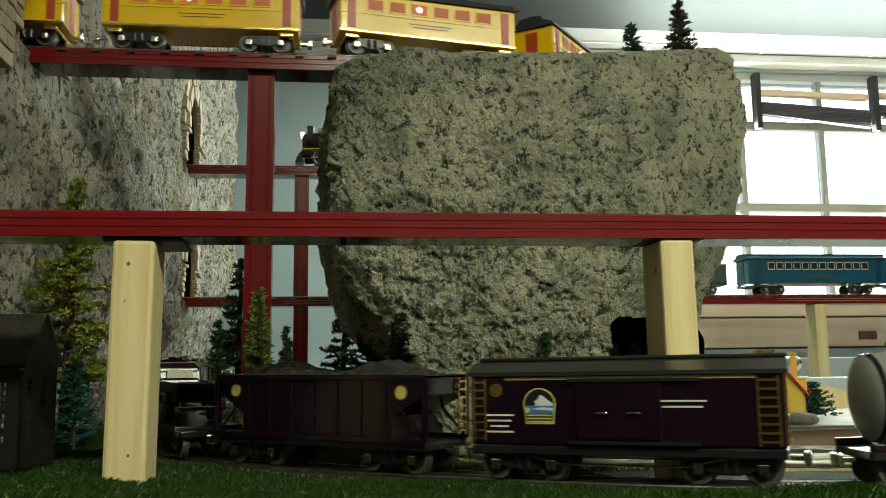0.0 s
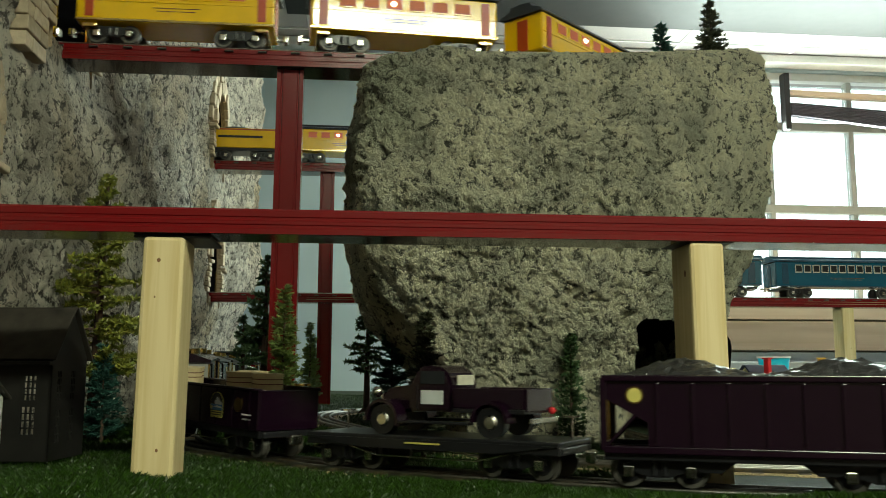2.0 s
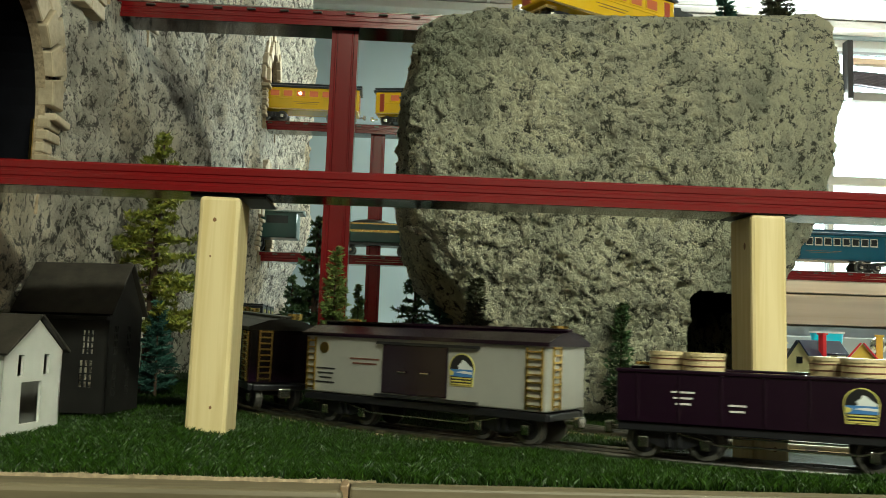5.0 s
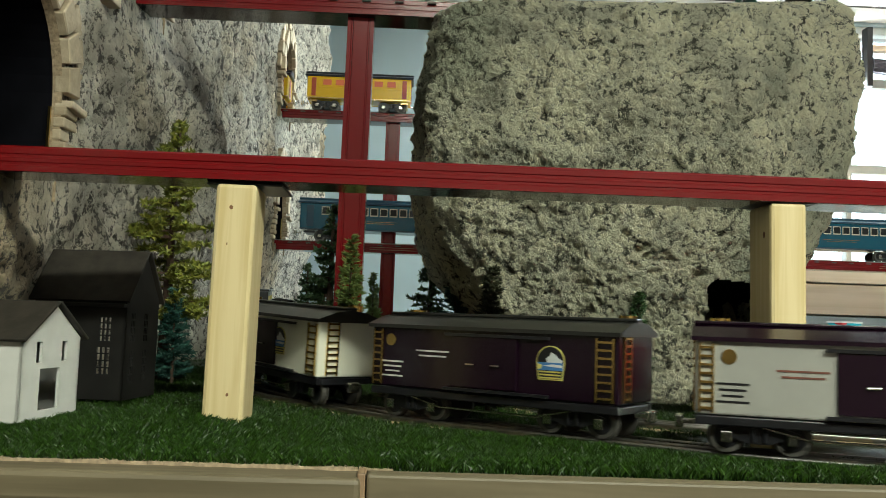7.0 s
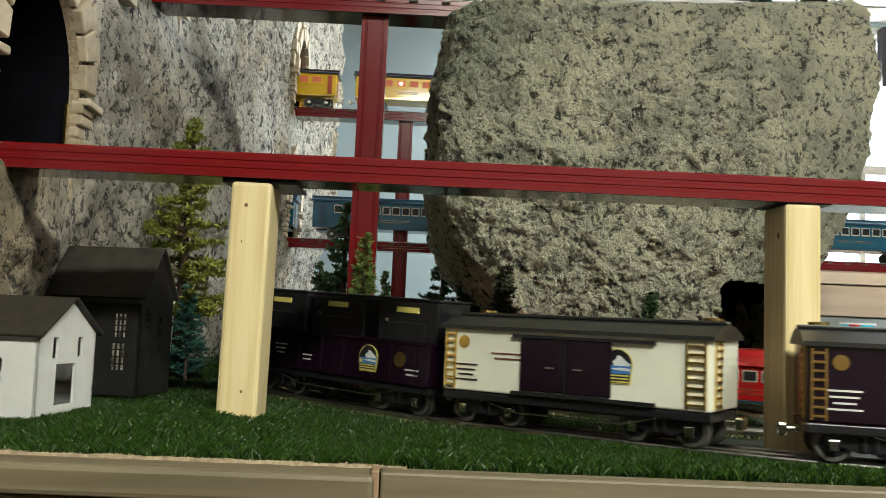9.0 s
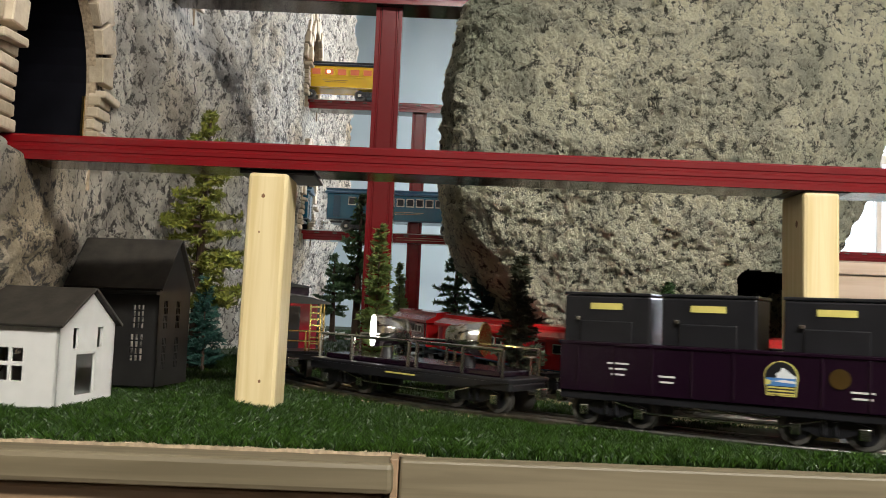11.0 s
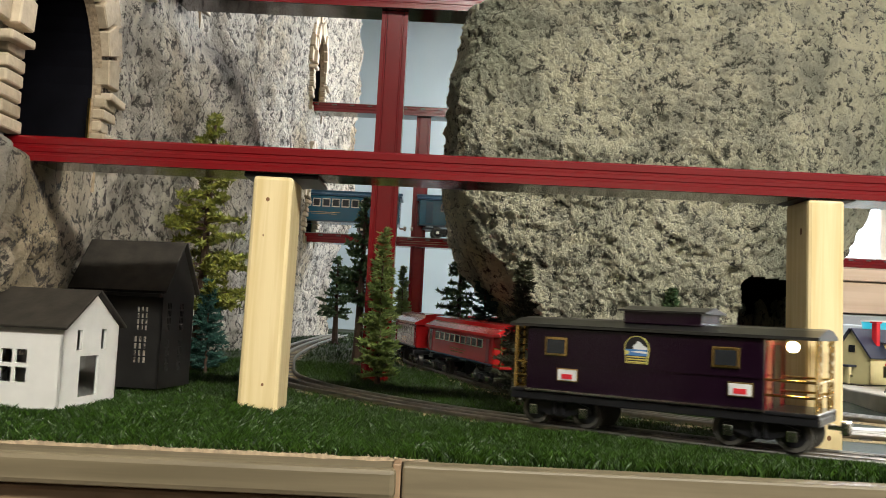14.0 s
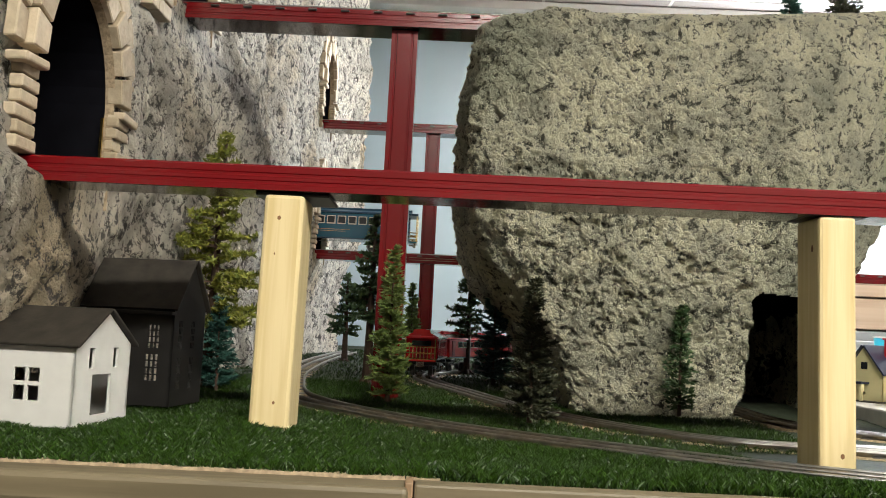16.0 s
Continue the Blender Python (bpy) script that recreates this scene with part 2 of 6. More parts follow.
WARMLIT = plain("lit car windows", (0.25, 0.06, 0.02), 0.5, 0, 0.0, 5, 0, 0, 0.28, (1, 0.22, 0.06))
PANEGLOSS = plain("cream window strip", (0.55, 0.52, 0.42), 0.12, 0, 0.1, 200)
WINDARK = plain("dark window glass", (0.02, 0.022, 0.025), 0.08)
BULB = plain("lit bulb", (1, 0.8, 0.5), 0.5, 0, 0, 5, 0, 0, 26.0, (1, 0.72, 0.35))
SEARCH = plain("lit searchlight lens", (1, 0.95, 0.85), 0.3, 0, 0, 5, 0, 0, 14.0, (1, 0.93, 0.80))
HOUSEWHITE = plain("white card house", (0.62, 0.61, 0.58), 0.65, 0, 0.05, 40)
SHINGLE = plain("dark grey roof", (0.026, 0.022, 0.017), 0.55, 0, 0.45, 60, 0.3)
CHAR = plain("black card house", (0.014, 0.013, 0.012), 0.5, 0, 0.35, 30, 0.1)
RUST = plain("rust brown board", (0.12, 0.04, 0.025), 0.7, 0, 0.3, 60)
CREAMHOUSE = plain("cream house wall", (0.66, 0.60, 0.33), 0.5, 0, 0.05, 40)
MUSTARD = plain("mustard house wall", (0.62, 0.42, 0.06), 0.5, 0, 0.05, 40)
BRIGHTRED = plain("red trim", (0.55, 0.02, 0.03), 0.4, 0, 0.05, 40)
CYAN = plain("cyan plastic", (0.02, 0.48, 0.66), 0.4, 0, 0.04, 20)
BEIGE = wood_material("pale counter board", (0.66, 0.50, 0.36), (0.58, 0.42, 0.29), 0, 10)
NAVYROOF = plain("dark blue painted roof", (0.018, 0.024, 0.05), 0.35, 0, 0.1, 40)
# for walls out of view: dark boards that hold down fill and reflections
UNSEENWALL = wood_material("unseen wall kept dark", (0.13, 0.10, 0.075), (0.09, 0.065, 0.045), 2, 8)
GREYWALL = plain("pale grey panel", (0.46, 0.50, 0.53), 0.7, 0, 0.05, 10)
GLASS = glass_material("window glass")


# ---- mesh helpers ----
def part(name, bm, material, parent=None, label="", smooth=False):
    """Link a bmesh as one mesh object, under a thing or part if given."""
    me = bpy.data.meshes.new(name)
    bm.to_mesh(me)
    bm.free()
    me.materials.append(material)
    if smooth:
        for p in me.polygons:
            p.use_smooth = True
    ob = new(name, me)
    if parent:
        ob.parent = parent
    if label:
        ob["label"] = label
    return ob


def holder(name, m, label, category, group="", kind=""):
    ob = new(name)
    ob.empty_display_size = 0.02
    ob.matrix_basis = m
    return tagged(ob, label, category, group, kind)


def box(bm, x0, x1, y0, y1, z0, z1, bevel=0.0, m=None):
    """Add a box, with bevelled edges if asked."""
    g = bmesh.ops.create_cube(bm, size=1)
    vs = g["verts"]
    for v in vs:
        v.co = Vector(((x0 + x1) / 2 + v.co.x * (x1 - x0), (y0 + y1) / 2 + v.co.y * (y1 - y0), (z0 + z1) / 2 + v.co.z * (z1 - z0)))
    if bevel:
        es = {e for v in vs for e in v.link_edges}
        vs = [v for v in bmesh.ops.bevel(bm, geom=list(es), offset=bevel, segments=2, affect="EDGES", profile=0.5)["verts"]] + [v for v in vs if v.is_valid]
    if m:
        bmesh.ops.transform(bm, matrix=m, verts=[v for v in set(vs) if v.is_valid])
    return bm


def cyl(bm, a, b, r0, r1=None, n=12):
    """Add a capped cylinder or cone from point a to point b."""
    a, b = Vector(a), Vector(b)
    d = b - a
    q = d.to_track_quat("Z", "Y").to_matrix().to_4x4()
    bmesh.ops.create_cone(bm, cap_ends=True, segments=n, radius1=r0, radius2=r0 if r1 is None else r1, depth=d.length,
                          matrix=Matrix.Translation((a + b) / 2) @ q)
    return bm


def ball(bm, c, r, sx=1, sy=1, sz=1, n=12):
    bmesh.ops.create_uvsphere(bm, u_segments=n, v_segments=n // 2 + 2, radius=r, matrix=Matrix.Translation(c) @ Matrix.Diagonal((sx, sy, sz, 1)))
    return bm


def prism(bm, profile, axis, a, b):
    """Extrude a closed 2D profile from a to b along x ('x': profile is y, z) or y ('y': profile is x, z)."""
    def at(p, k):
        return (k, p[0], p[1]) if axis == "x" else (p[0], k, p[1])
    lo = [bm.verts.new(at(p, a)) for p in profile]
    hi = [bm.verts.new(at(p, b)) for p in profile]
    n = len(profile)
    for i in range(n):
        bm.faces.new((lo[i], lo[(i + 1) % n], hi[(i + 1) % n], hi[i]))
    bm.faces.new(lo[::-1])
    bm.faces.new(hi)
    bmesh.ops.recalc_face_normals(bm, faces=bm.faces[:])
    return bm


def B():
    return bmesh.new()


def bx(x0, x1, y0, y1, z0, z1, bevel=0.0):
    return box(B(), x0, x1, y0, y1, z0, z1, bevel)


def smooth01(t):
    t = min(1.0, max(0.0, t))
    return t * t * (3 - 2 * t)


def spline(cp, n=14):
    """A smooth path through plan points, with its length at each point."""
    cp = np.array(cp, float)
    P = np.vstack([2 * cp[0] - cp[1], cp, 2 * cp[-1] - cp[-2]])
    o = []
    for i in range(1, len(P) - 2):
        for k in range(n):
            u = k / n
            a, b, c, d = P[i - 1:i + 3]
            o.append(0.5 * (2 * b + (c - a) * u + (2 * a - 5 * b + 4 * c - d) * u * u + (3 * b - a - 3 * c + d) * u ** 3))
    o.append(cp[-1])
    o = np.array(o)
    return np.r_[0, np.cumsum(np.linalg.norm(np.diff(o, axis=0), axis=1))], o


def along(path, s):
    d, o = path
    return np.array([np.interp(s, d, o[:, 0]), np.interp(s, d, o[:, 1])])


# the lines on which the trains run
FREIGHT = spline([(-1.7, 0.8), (-1.75, 2.4), (-1.6, 3.3), (-1.1, 3.85), (-0.6, 3.75), (-0.36, 3.3), (-0.34, 2.8), (-0.32, 2.2), (-0.286, 1.70), (-0.258, 1.48),
                  (-0.233, 1.355), (-0.192, 1.272), (-0.142, 1.213), (-0.082, 1.163), (-0.018, 1.114), (0.055, 1.058), (0.13, 1.0), (0.215, 0.940), (0.30, 0.884), (0.39, 0.838),
                  (0.5, 0.798), (0.65, 0.764), (0.9, 0.745), (2, 0.74), (4, 0.74), (7, 0.74)])
TRAM = spline([(3.6, 0.86), (1.2, 0.88), (0.8, 0.94), (0.60, 1.0), (0.46, 1.05), (0.35, 1.08), (0.27, 1.14), (0.185, 1.24), (0.10, 1.38), (0.04, 1.52),
               (-0.02, 1.68), (-0.045, 1.85), (-0.02, 2.05), (0.10, 2.25), (0.35, 2.36), (0.9, 2.4), (2.4, 2.4)])
SPUR = spline([(0.47, 1.75), (0.47, 1.45), (0.50, 1.30), (0.62, 1.19), (0.9, 1.10), (1.6, 1.05), (3.0, 1.05)])


def ground_z(x, y):
    z = 0.013 + 0.007 * smooth01((0.05 - x) / 0.3) + 0.012 * smooth01((-0.08 - x) / 0.15) * (1 - 0.75 * smooth01((-0.24 - x) / 0.10)) * smooth01((1.1 - y) / 0.15)
    z += 0.018 * smooth01((y - 1.05) / 0.7)
    return z + (0.027 - z) * smooth01((0.775 - y) / 0.07)


# ---- the room ----
def room():
    X0, X1, Y0, Y1, Z0 = -5.7, 5.6, -2.6, 4.3, -0.95
    tagged(part("floor", bx(X0, X1, Y0, Y1, Z0 - 0.1, Z0), FLOOR), "grey hard floor under the train table", "floor", kind="structure")
    bm = bx(X0 - 0.1, X1 + 0.1, Y0 - 0.1, Y1 + 0.1, CEIL + 0.012, CEIL + 0.1)
    # lay-in tiles between thin T bars
    for i in range(19):
        for j in range(12):
            a, b = X0 + i * 0.61, Y0 + j * 0.61
            box(bm, a + 0.008, a + 0.602, b + 0.008, b + 0.602, CEIL - 0.004, CEIL + 0.010, 0.003)
    tagged(part("ceiling", bm, TILE), "white speckled drop ceiling tiles in a grid", "ceiling", kind="structure")
    bars = B()
    for i in range(19):
        box(bars, X0 + i * 0.61 - 0.007, X0 + i * 0.61 + 0.007, Y0, Y1, CEIL - 0.006, CEIL + 0.009)
    for j in range(13):
        box(bars, X0, X1, Y0 + j * 0.61 - 0.007, Y0 + j * 0.61 + 0.007, CEIL - 0.0075, CEIL + 0.008)
    tagged(part("trim", bars, WHITE), "white metal T bars of the drop ceiling", "trim", kind="structure")
    # south and east walls are never in view; added dark against stray fill light
    tagged(part("wall_south", bx(X0, X1, Y0 - 0.1, Y0, Z0, CEIL + 0.01), UNSEENWALL), "unseen wall behind the viewer, added dark to cut reflections", "wall", kind="structure")
    tagged(part("wall_west", bx(X0 - 0.1, X0, Y0, Y1, Z0, CEIL + 0.01), WALLBLUE), "pale blue painted wall", "wall", kind="structure")
    tagged(part("wall_east", bx(X1, X1 + 0.1, Y0, Y1, Z0, CEIL + 0.01), UNSEENWALL), "unseen east wall, added dark to cut reflections", "wall", kind="structure")
    # north wall with a wide window opening
    wx0, wx1, wz0, wz1 = 1.55, 3.95, 0.34, 1.69
    bm = bx(X0, wx0, Y1, Y1 + 0.14, Z0, CEIL + 0.01)
    box(bm, wx1, X1, Y1, Y1 + 0.14, Z0, CEIL + 0.01)
    box(bm, wx0, wx1, Y1, Y1 + 0.14, Z0, wz0)
    box(bm, wx0, wx1, Y1, Y1 + 0.14, wz1, CEIL + 0.01)
    tagged(part("wall_north", bm, WALLBLUE), "pale blue painted wall with a wide window", "wall", kind="structure")
    win = holder("window_1", pose(0, 0, 0), "wide white framed window full of daylight", "window", kind="structure")
    fr = bx(wx0, wx1, Y1 + 0.03, Y1 + 0.09, wz0, wz0 + 0.05, 0.004)
    box(fr, wx0, wx1, Y1 + 0.03, Y1 + 0.09, wz1 - 0.04, wz1, 0.004)
    box(fr, wx0, wx0 + 0.05, Y1 + 0.03, Y1 + 0.09, wz0 + 0.05, wz1 - 0.04, 0.004)
    box(fr, wx1 - 0.05, wx1, Y1 + 0.03, Y1 + 0.09, wz0 + 0.05, wz1 - 0.04, 0.004)
    part("window_frame", fr, WHITE, win)
    xs = [wx0 + 0.05, 2.17, 2.62, 3.07, 3.52, wx1 - 0.05]
    zs = [wz0 + 0.05, 0.96, 1.40, wz1 - 0.04]
    for x in xs[1:-1]:
        part("mullion", bx(x - 0.014, x + 0.014, Y1 + 0.035, Y1 + 0.085, wz0 + 0.05, wz1 - 0.04, 0.003), SILVER, win)
    for z in zs[1:-1]:
        part("transom", bx(wx0 + 0.05, wx1 - 0.05, Y1 + 0.033, Y1 + 0.087, z - 0.022, z + 0.022, 0.003), SILVER, win)
    for i in range(5):
        for j in range(3):
            p = part("pane", bx(xs[i] + 0.015, xs[i + 1] - 0.015, Y1 + 0.058, Y1 + 0.062, zs[j] + 0.024, zs[j + 1] - 0.024), GLASS, win)
            p.visible_shadow = False
    # the overcast sky outside
    tagged(part("backdrop", bx(-2, 9, 8.0, 8.1, -3, 6), SKYGLOW), "bright overcast daylight outside the window", "sky", kind="structure")
    # half-raised blind, its slats gathered and sagging
    for x0, x1, dz in ((2.25, 2.86, -0.035), (2.91, 3.6, -0.05)):
        bl = holder("window_blind", pose(0, 0, 0), "grey slatted window blind gathered into a sagging stack", "blind", "window blinds")
        for k in range(9):
            z = 1.50 - k * 0.0075
            s = B()
            box(s, 0, x1 - x0, -0.035, 0.0, -0.0032, 0.0032, 0.001)
            p = part("slat", s, GREYSLAT, bl)
            p.matrix_basis = pose(x0, Y1 - 0.02, z, 0, 3.2 + 0.3 * k)
        part("bracket", bx(x0 - 0.035, x0 - 0.005, Y1 - 0.06, Y1 - 0.004, 1.36, 1.66, 0.004), DARKBROWN, bl)
        hr = part("headrail", bx(0, x1 - x0, -0.046, -0.004, 0, 0.03, 0.004), BEIGE, bl, "cream blind headrail")
        hr.matrix_basis = pose(x0 - 0.005, Y1, 1.545, 0, 1.2)
    tagged(part("trim", bx(-0.6, 5.5, 4.2, 4.297, 1.70, 1.742, 0.004), WHITE), "white trim rail above the window", "trim", kind="structure")
    # dark soffit board and light fixtures
    tagged(part("soffit_board", bx(-0.3, 4.9, 3.30, 3.88, CEIL - 0.03, CEIL - 0.009, 0.004), DARKBROWN), "dark brown board under the ceiling tiles", "board", kind="structure")
    for cx, cy in ((0.55, -1.0), (1.95, -1.0), (0.8, 3.15)):
        f = holder("ceiling_light", pose(cx, cy, CEIL - 0.009), "white ceiling fixture with lit fluorescent tubes", "light", "ceiling lights")
        part("housing", bx(-0.59, 0.59, -0.15, 0.15, -0.06, 0, 0.006), WHITE, f)
        for dy in (-0.07, 0.07):
            part("tube", cyl(B(), (-0.55, dy, -0.072), (0.55, dy, -0.072), 0.013), TUBE, f, "lit fluorescent tube")


# ---- table and ground ----
def table():
    bm = B()
    nx, ny = 150, 90
    xs = np.concatenate([np.linspace(-2.6, -0.62, 20), np.linspace(-0.6, 0.7, 96), np.linspace(0.75, 5.4, nx - 116)])
    ys = np.concatenate([np.linspace(0.665, 1.7, 60), np.linspace(1.74, 4.28, ny - 60)])
    grid = [[bm.verts.new((x, y, ground_z(x, y) + 0.0015 * noise.noise((x * 25, y * 25, 0)))) for x in xs] for y in ys]
    for j in range(ny - 1):
        for i in range(nx - 1):
            bm.faces.new((grid[j][i], grid[j][i + 1], grid[j + 1][i + 1], grid[j + 1][i]))
    ob = part("ground", bm, GROUND, None, "", True)
    tagged(ob, "dark green turf mat covering the train table", "ground", kind="structure")
    tagged(part("table_top", bx(-2.6, 5.4, 0.665, 4.28, -0.06, -0.004), PLY), "plywood deck of the train table", "table", kind="structure")
    # edge boards
    tagged(part("edge_board", bx(-2.6, -0.022, 0.626, 0.662, 0.004, 0.0255, 0.004), FASCIA), "planed pine edge board along the table", "board", kind="structure")
    tagged(part("lower_panel", bx(-2.6, -0.03, 0.640, 0.662, -0.3, 0.001, 0.003), PLY), "brown lower panel below the edge board", "panel", kind="structure")
    tagged(part("edge_board", bx(-0.018, 5.4, 0.636, 0.656, -0.3, 0.0270, 0.002), FASCIA), "wide pine edge board standing proud with a worn top", "board", kind="structure")
    tagged(part("edge_cap", bx(-0.0245, -0.0188, 0.634, 0.657, -0.3, 0.0280, 0.001), PLY), "dark end grain at the joint of the edge boards", "board", kind="structure")
    # ragged backing strip of the turf
    bm = B()
    pts = np.linspace(-0.9, 0.0, 160)
    for p, q in zip(pts[:-1], pts[1:]):
        box(bm, p, q, 0.6565 + 0.003 * noise.noise((p * 55, 3, 0)), 0.672, 0.0257, ground_z(p, 0.66) + 0.0012 + 0.0012 * noise.noise((p * 40, 0, 0)))
    tagged(part("turf_backing", bm, CORK), "ragged tan backing along the edge of the turf", "turf", kind="structure")


def grass():
    """Blades of artificial turf, joined into one mesh."""
    rng = np.random.default_rng(4)
    pts = []
    for n, x0, x1, y0, y1 in ((240000, -0.50, 0.56, 0.658, 1.0), (110000, -0.56, 0.46, 1.0, 1.6), (30000, -0.55, 0.3, 1.6, 3.6)):
        x, y = rng.uniform(x0, x1, n), rng.uniform(y0, y1, n)
        pts.append(np.stack([x, y], 1))
    p = np.concatenate(pts)
    keep = np.ones(len(p), bool)
    for path, gap in ((FREIGHT, 0.031), (TRAM, 0.024), (SPUR, 0.030)):
        o = path[1]
        o = o[(o[:, 0] > -0.9) & (o[:, 0] < 1.2)]
        for i in range(0, len(p), 4000):
            d = ((p[i:i + 4000, None, :] - o[None]) ** 2).sum(2).min(1)
            keep[i:i + 4000] &= d > np.where(p[i:i + 4000, 1] < 1.2, gap * 0.62, gap) ** 2
    # bare board round the near post and the far side
    keep &= ~((p[:, 0] > 0.315) & (p[:, 1] > 0.85) & (p[:, 1] < 1.02))
    p = p[keep]
    n = len(p)
    h = rng.uniform(0.0028, 0.0068, n) * (1 + 0.25 * (p[:, 1] > 1.4) + 0.35 * (p[:, 1] < 0.95))
    w = rng.uniform(0.0003, 0.0006, n) * (1 + 0.7 * np.clip(p[:, 1] - 0.9, 0, 1.2))
    a, lean, la = rng.uniform(0, 6.283, n), rng.uniform(0.1, 1.15, n), rng.uniform(0, 6.283, n)
    z = np.array([ground_z(x, y) for x, y in p]) - 0.001
    h *= 1 + 0.35 * np.array([noise.noise((x * 28, y * 28, 5)) for x, y in p])
    dx, dy = np.cos(a) * w, np.sin(a) * w
    lx, ly = np.cos(la) * lean * h, np.sin(la) * lean * h
    v = np.empty((n, 4, 3))
    v[:, 0] = np.stack([p[:, 0] - dx, p[:, 1] - dy, z], 1)
    v[:, 1] = np.stack([p[:, 0] + dx, p[:, 1] + dy, z], 1)
    v[:, 2] = np.stack([p[:, 0] + dx * 0.8 + lx * 0.4, p[:, 1] + dy * 0.8 + ly * 0.4, z + h * 0.62], 1)
    v[:, 3] = np.stack([p[:, 0] + lx, p[:, 1] + ly, z + h], 1)
    i = np.arange(n)[:, None] * 4
    f = np.concatenate([i + np.array([0, 1, 2]), i + np.array([0, 2, 3])], 0)
    me = bpy.data.meshes.new("grass")
    me.from_pydata(v.reshape(-1, 3).tolist(), [], f.tolist())
    me.materials.append(GRASS)
    tagged(new("grass", me), "short green artificial grass blades", "grass", kind="stuff")


def track(path, s0, s1, gauge, label, zf=None, deck=False):
    """Three-rail tinplate track on sheet metal ties, over a strip of ballast."""
    n = max(2, int((s1 - s0) / 0.02))
    ss = np.linspace(s0, s1, n)
    P = np.array([along(path, s) for s in ss])
    T = np.gradient(P, axis=0)
    T /= np.linalg.norm(T, axis=1)[:, None]
    N = np.stack([-T[:, 1], T[:, 0]], 1)
    zf = zf or ground_z
    z = np.array([zf(x, y) for x, y in P])

    def ribbon(off, prof, dz=-0.004):
        bm = B()
        rings = []
        for k in range(n):
            rings.append([bm.verts.new((P[k, 0] + N[k, 0] * (off + u), P[k, 1] + N[k, 1] * (off + u), z[k] + w + dz)) for u, w in prof])
        m = len(prof)
        for k in range(n - 1):
            for i in range(m):
                bm.faces.new((rings[k][i], rings[k][(i + 1) % m], rings[k + 1][(i + 1) % m], rings[k + 1][i]))
        bmesh.ops.recalc_face_normals(bm, faces=bm.faces[:])
        return bm
    tr = holder("track", pose(0, 0, 0), label, "track", "tracks", "structure")
    if deck:
        part("deck", ribbon(0, [(-0.03, -0.012), (-0.03, -0.0042), (0.03, -0.0042), (0.03, -0.012)], 0), PLY, tr, "thin plywood deck")
    else:
        part("roadbed", ribbon(0, [(-0.040, -0.002), (-0.033, 0.0014), (0.033, 0.0014), (0.040, -0.002)], 0), BALLAST, tr, "tan gravel roadbed")
    rail = [(-0.0011, 0.0055), (0.0011, 0.0055), (0.0011, 0.0085), (0.0022, 0.0095), (0.0018, 0.0118), (0, 0.0125), (-0.0018, 0.0118), (-0.0022, 0.0095), (-0.0011, 0.0085)]
    for off in (-gauge / 2, 0, gauge / 2):
        part("rail", ribbon(off, rail), STEEL, tr, "", True)
    tie = bx(-0.007, 0.007, -gauge / 2 - 0.009, gauge / 2 + 0.009, 0.0024, 0.0054, 0.0012)
    first = part("tie", tie, TIE, tr)
    gap, k = 0.052, 0
    while s0 + k * gap < s1:
        s = s0 + k * gap
        a, b = along(path, s), along(path, s + 0.005)
        m = pose(a[0], a[1], zf(*a) - 0.003, 0, 0, math.degrees(math.atan2(b[1] - a[1], b[0] - a[0])))
        if k == 0:
            first.matrix_basis = m
        else:
            o = first.copy()
            scene.collection.objects.link(o)
            o.matrix_basis = m
        k += 1


# ---- the plaster mountain on the west side ----
PORTALS = [(1.012, 0.296, 0.212, 0.225), (1.41, 0.636, 0.20, 0.22), (2.62, 0.730, 0.20, 0.21), (2.62, 0.345, 0.20, 0.21)]


def cliff_x(y, z):
    x = -0.445 + 0.03 * (y - 1.0) / 1.6 - 0.03 * smooth01((1.0 - z) / -0.3)
    x -= 0.035 * smooth01((0.32 - z) / 0.30) * smooth01((1.75 - y) / 0.5)
    x -= 0.05 * smooth01((0.33 - z) / 0.2) * smooth01((y - 1.9) / 0.5) * smooth01((3.4 - y) / 0.6)
    x += 0.055 * smooth01((y - 1.5) / 0.25) * smooth01((2.35 - y) / 0.4) * smooth01((z - 0.05) / 0.4)
    x += 0.025 * smooth01((y - 2.2) / 0.3) + 0.054 * smooth01((y - 2.72) / 0.35) * smooth01((z - 0.25) / 0.2)
    x += 0.030 * smooth01((0.292 - z) / 0.02) * smooth01((1.03 - y) / 0.06) * smooth01((z + 0.02) / 0.2)
    return x


def in_arch(y, z, p, grow=0.0):
    yc, z0, w, h = p
    if z < z0 - grow or abs(y - yc) > w / 2 + grow:
        return False
    spring = z0 + h - w * 0.62
    if z < spring:
        return True
    return ((y - yc) / (w / 2 + grow)) ** 2 + ((z - spring) / (w * 0.62 + grow)) ** 2 < 1


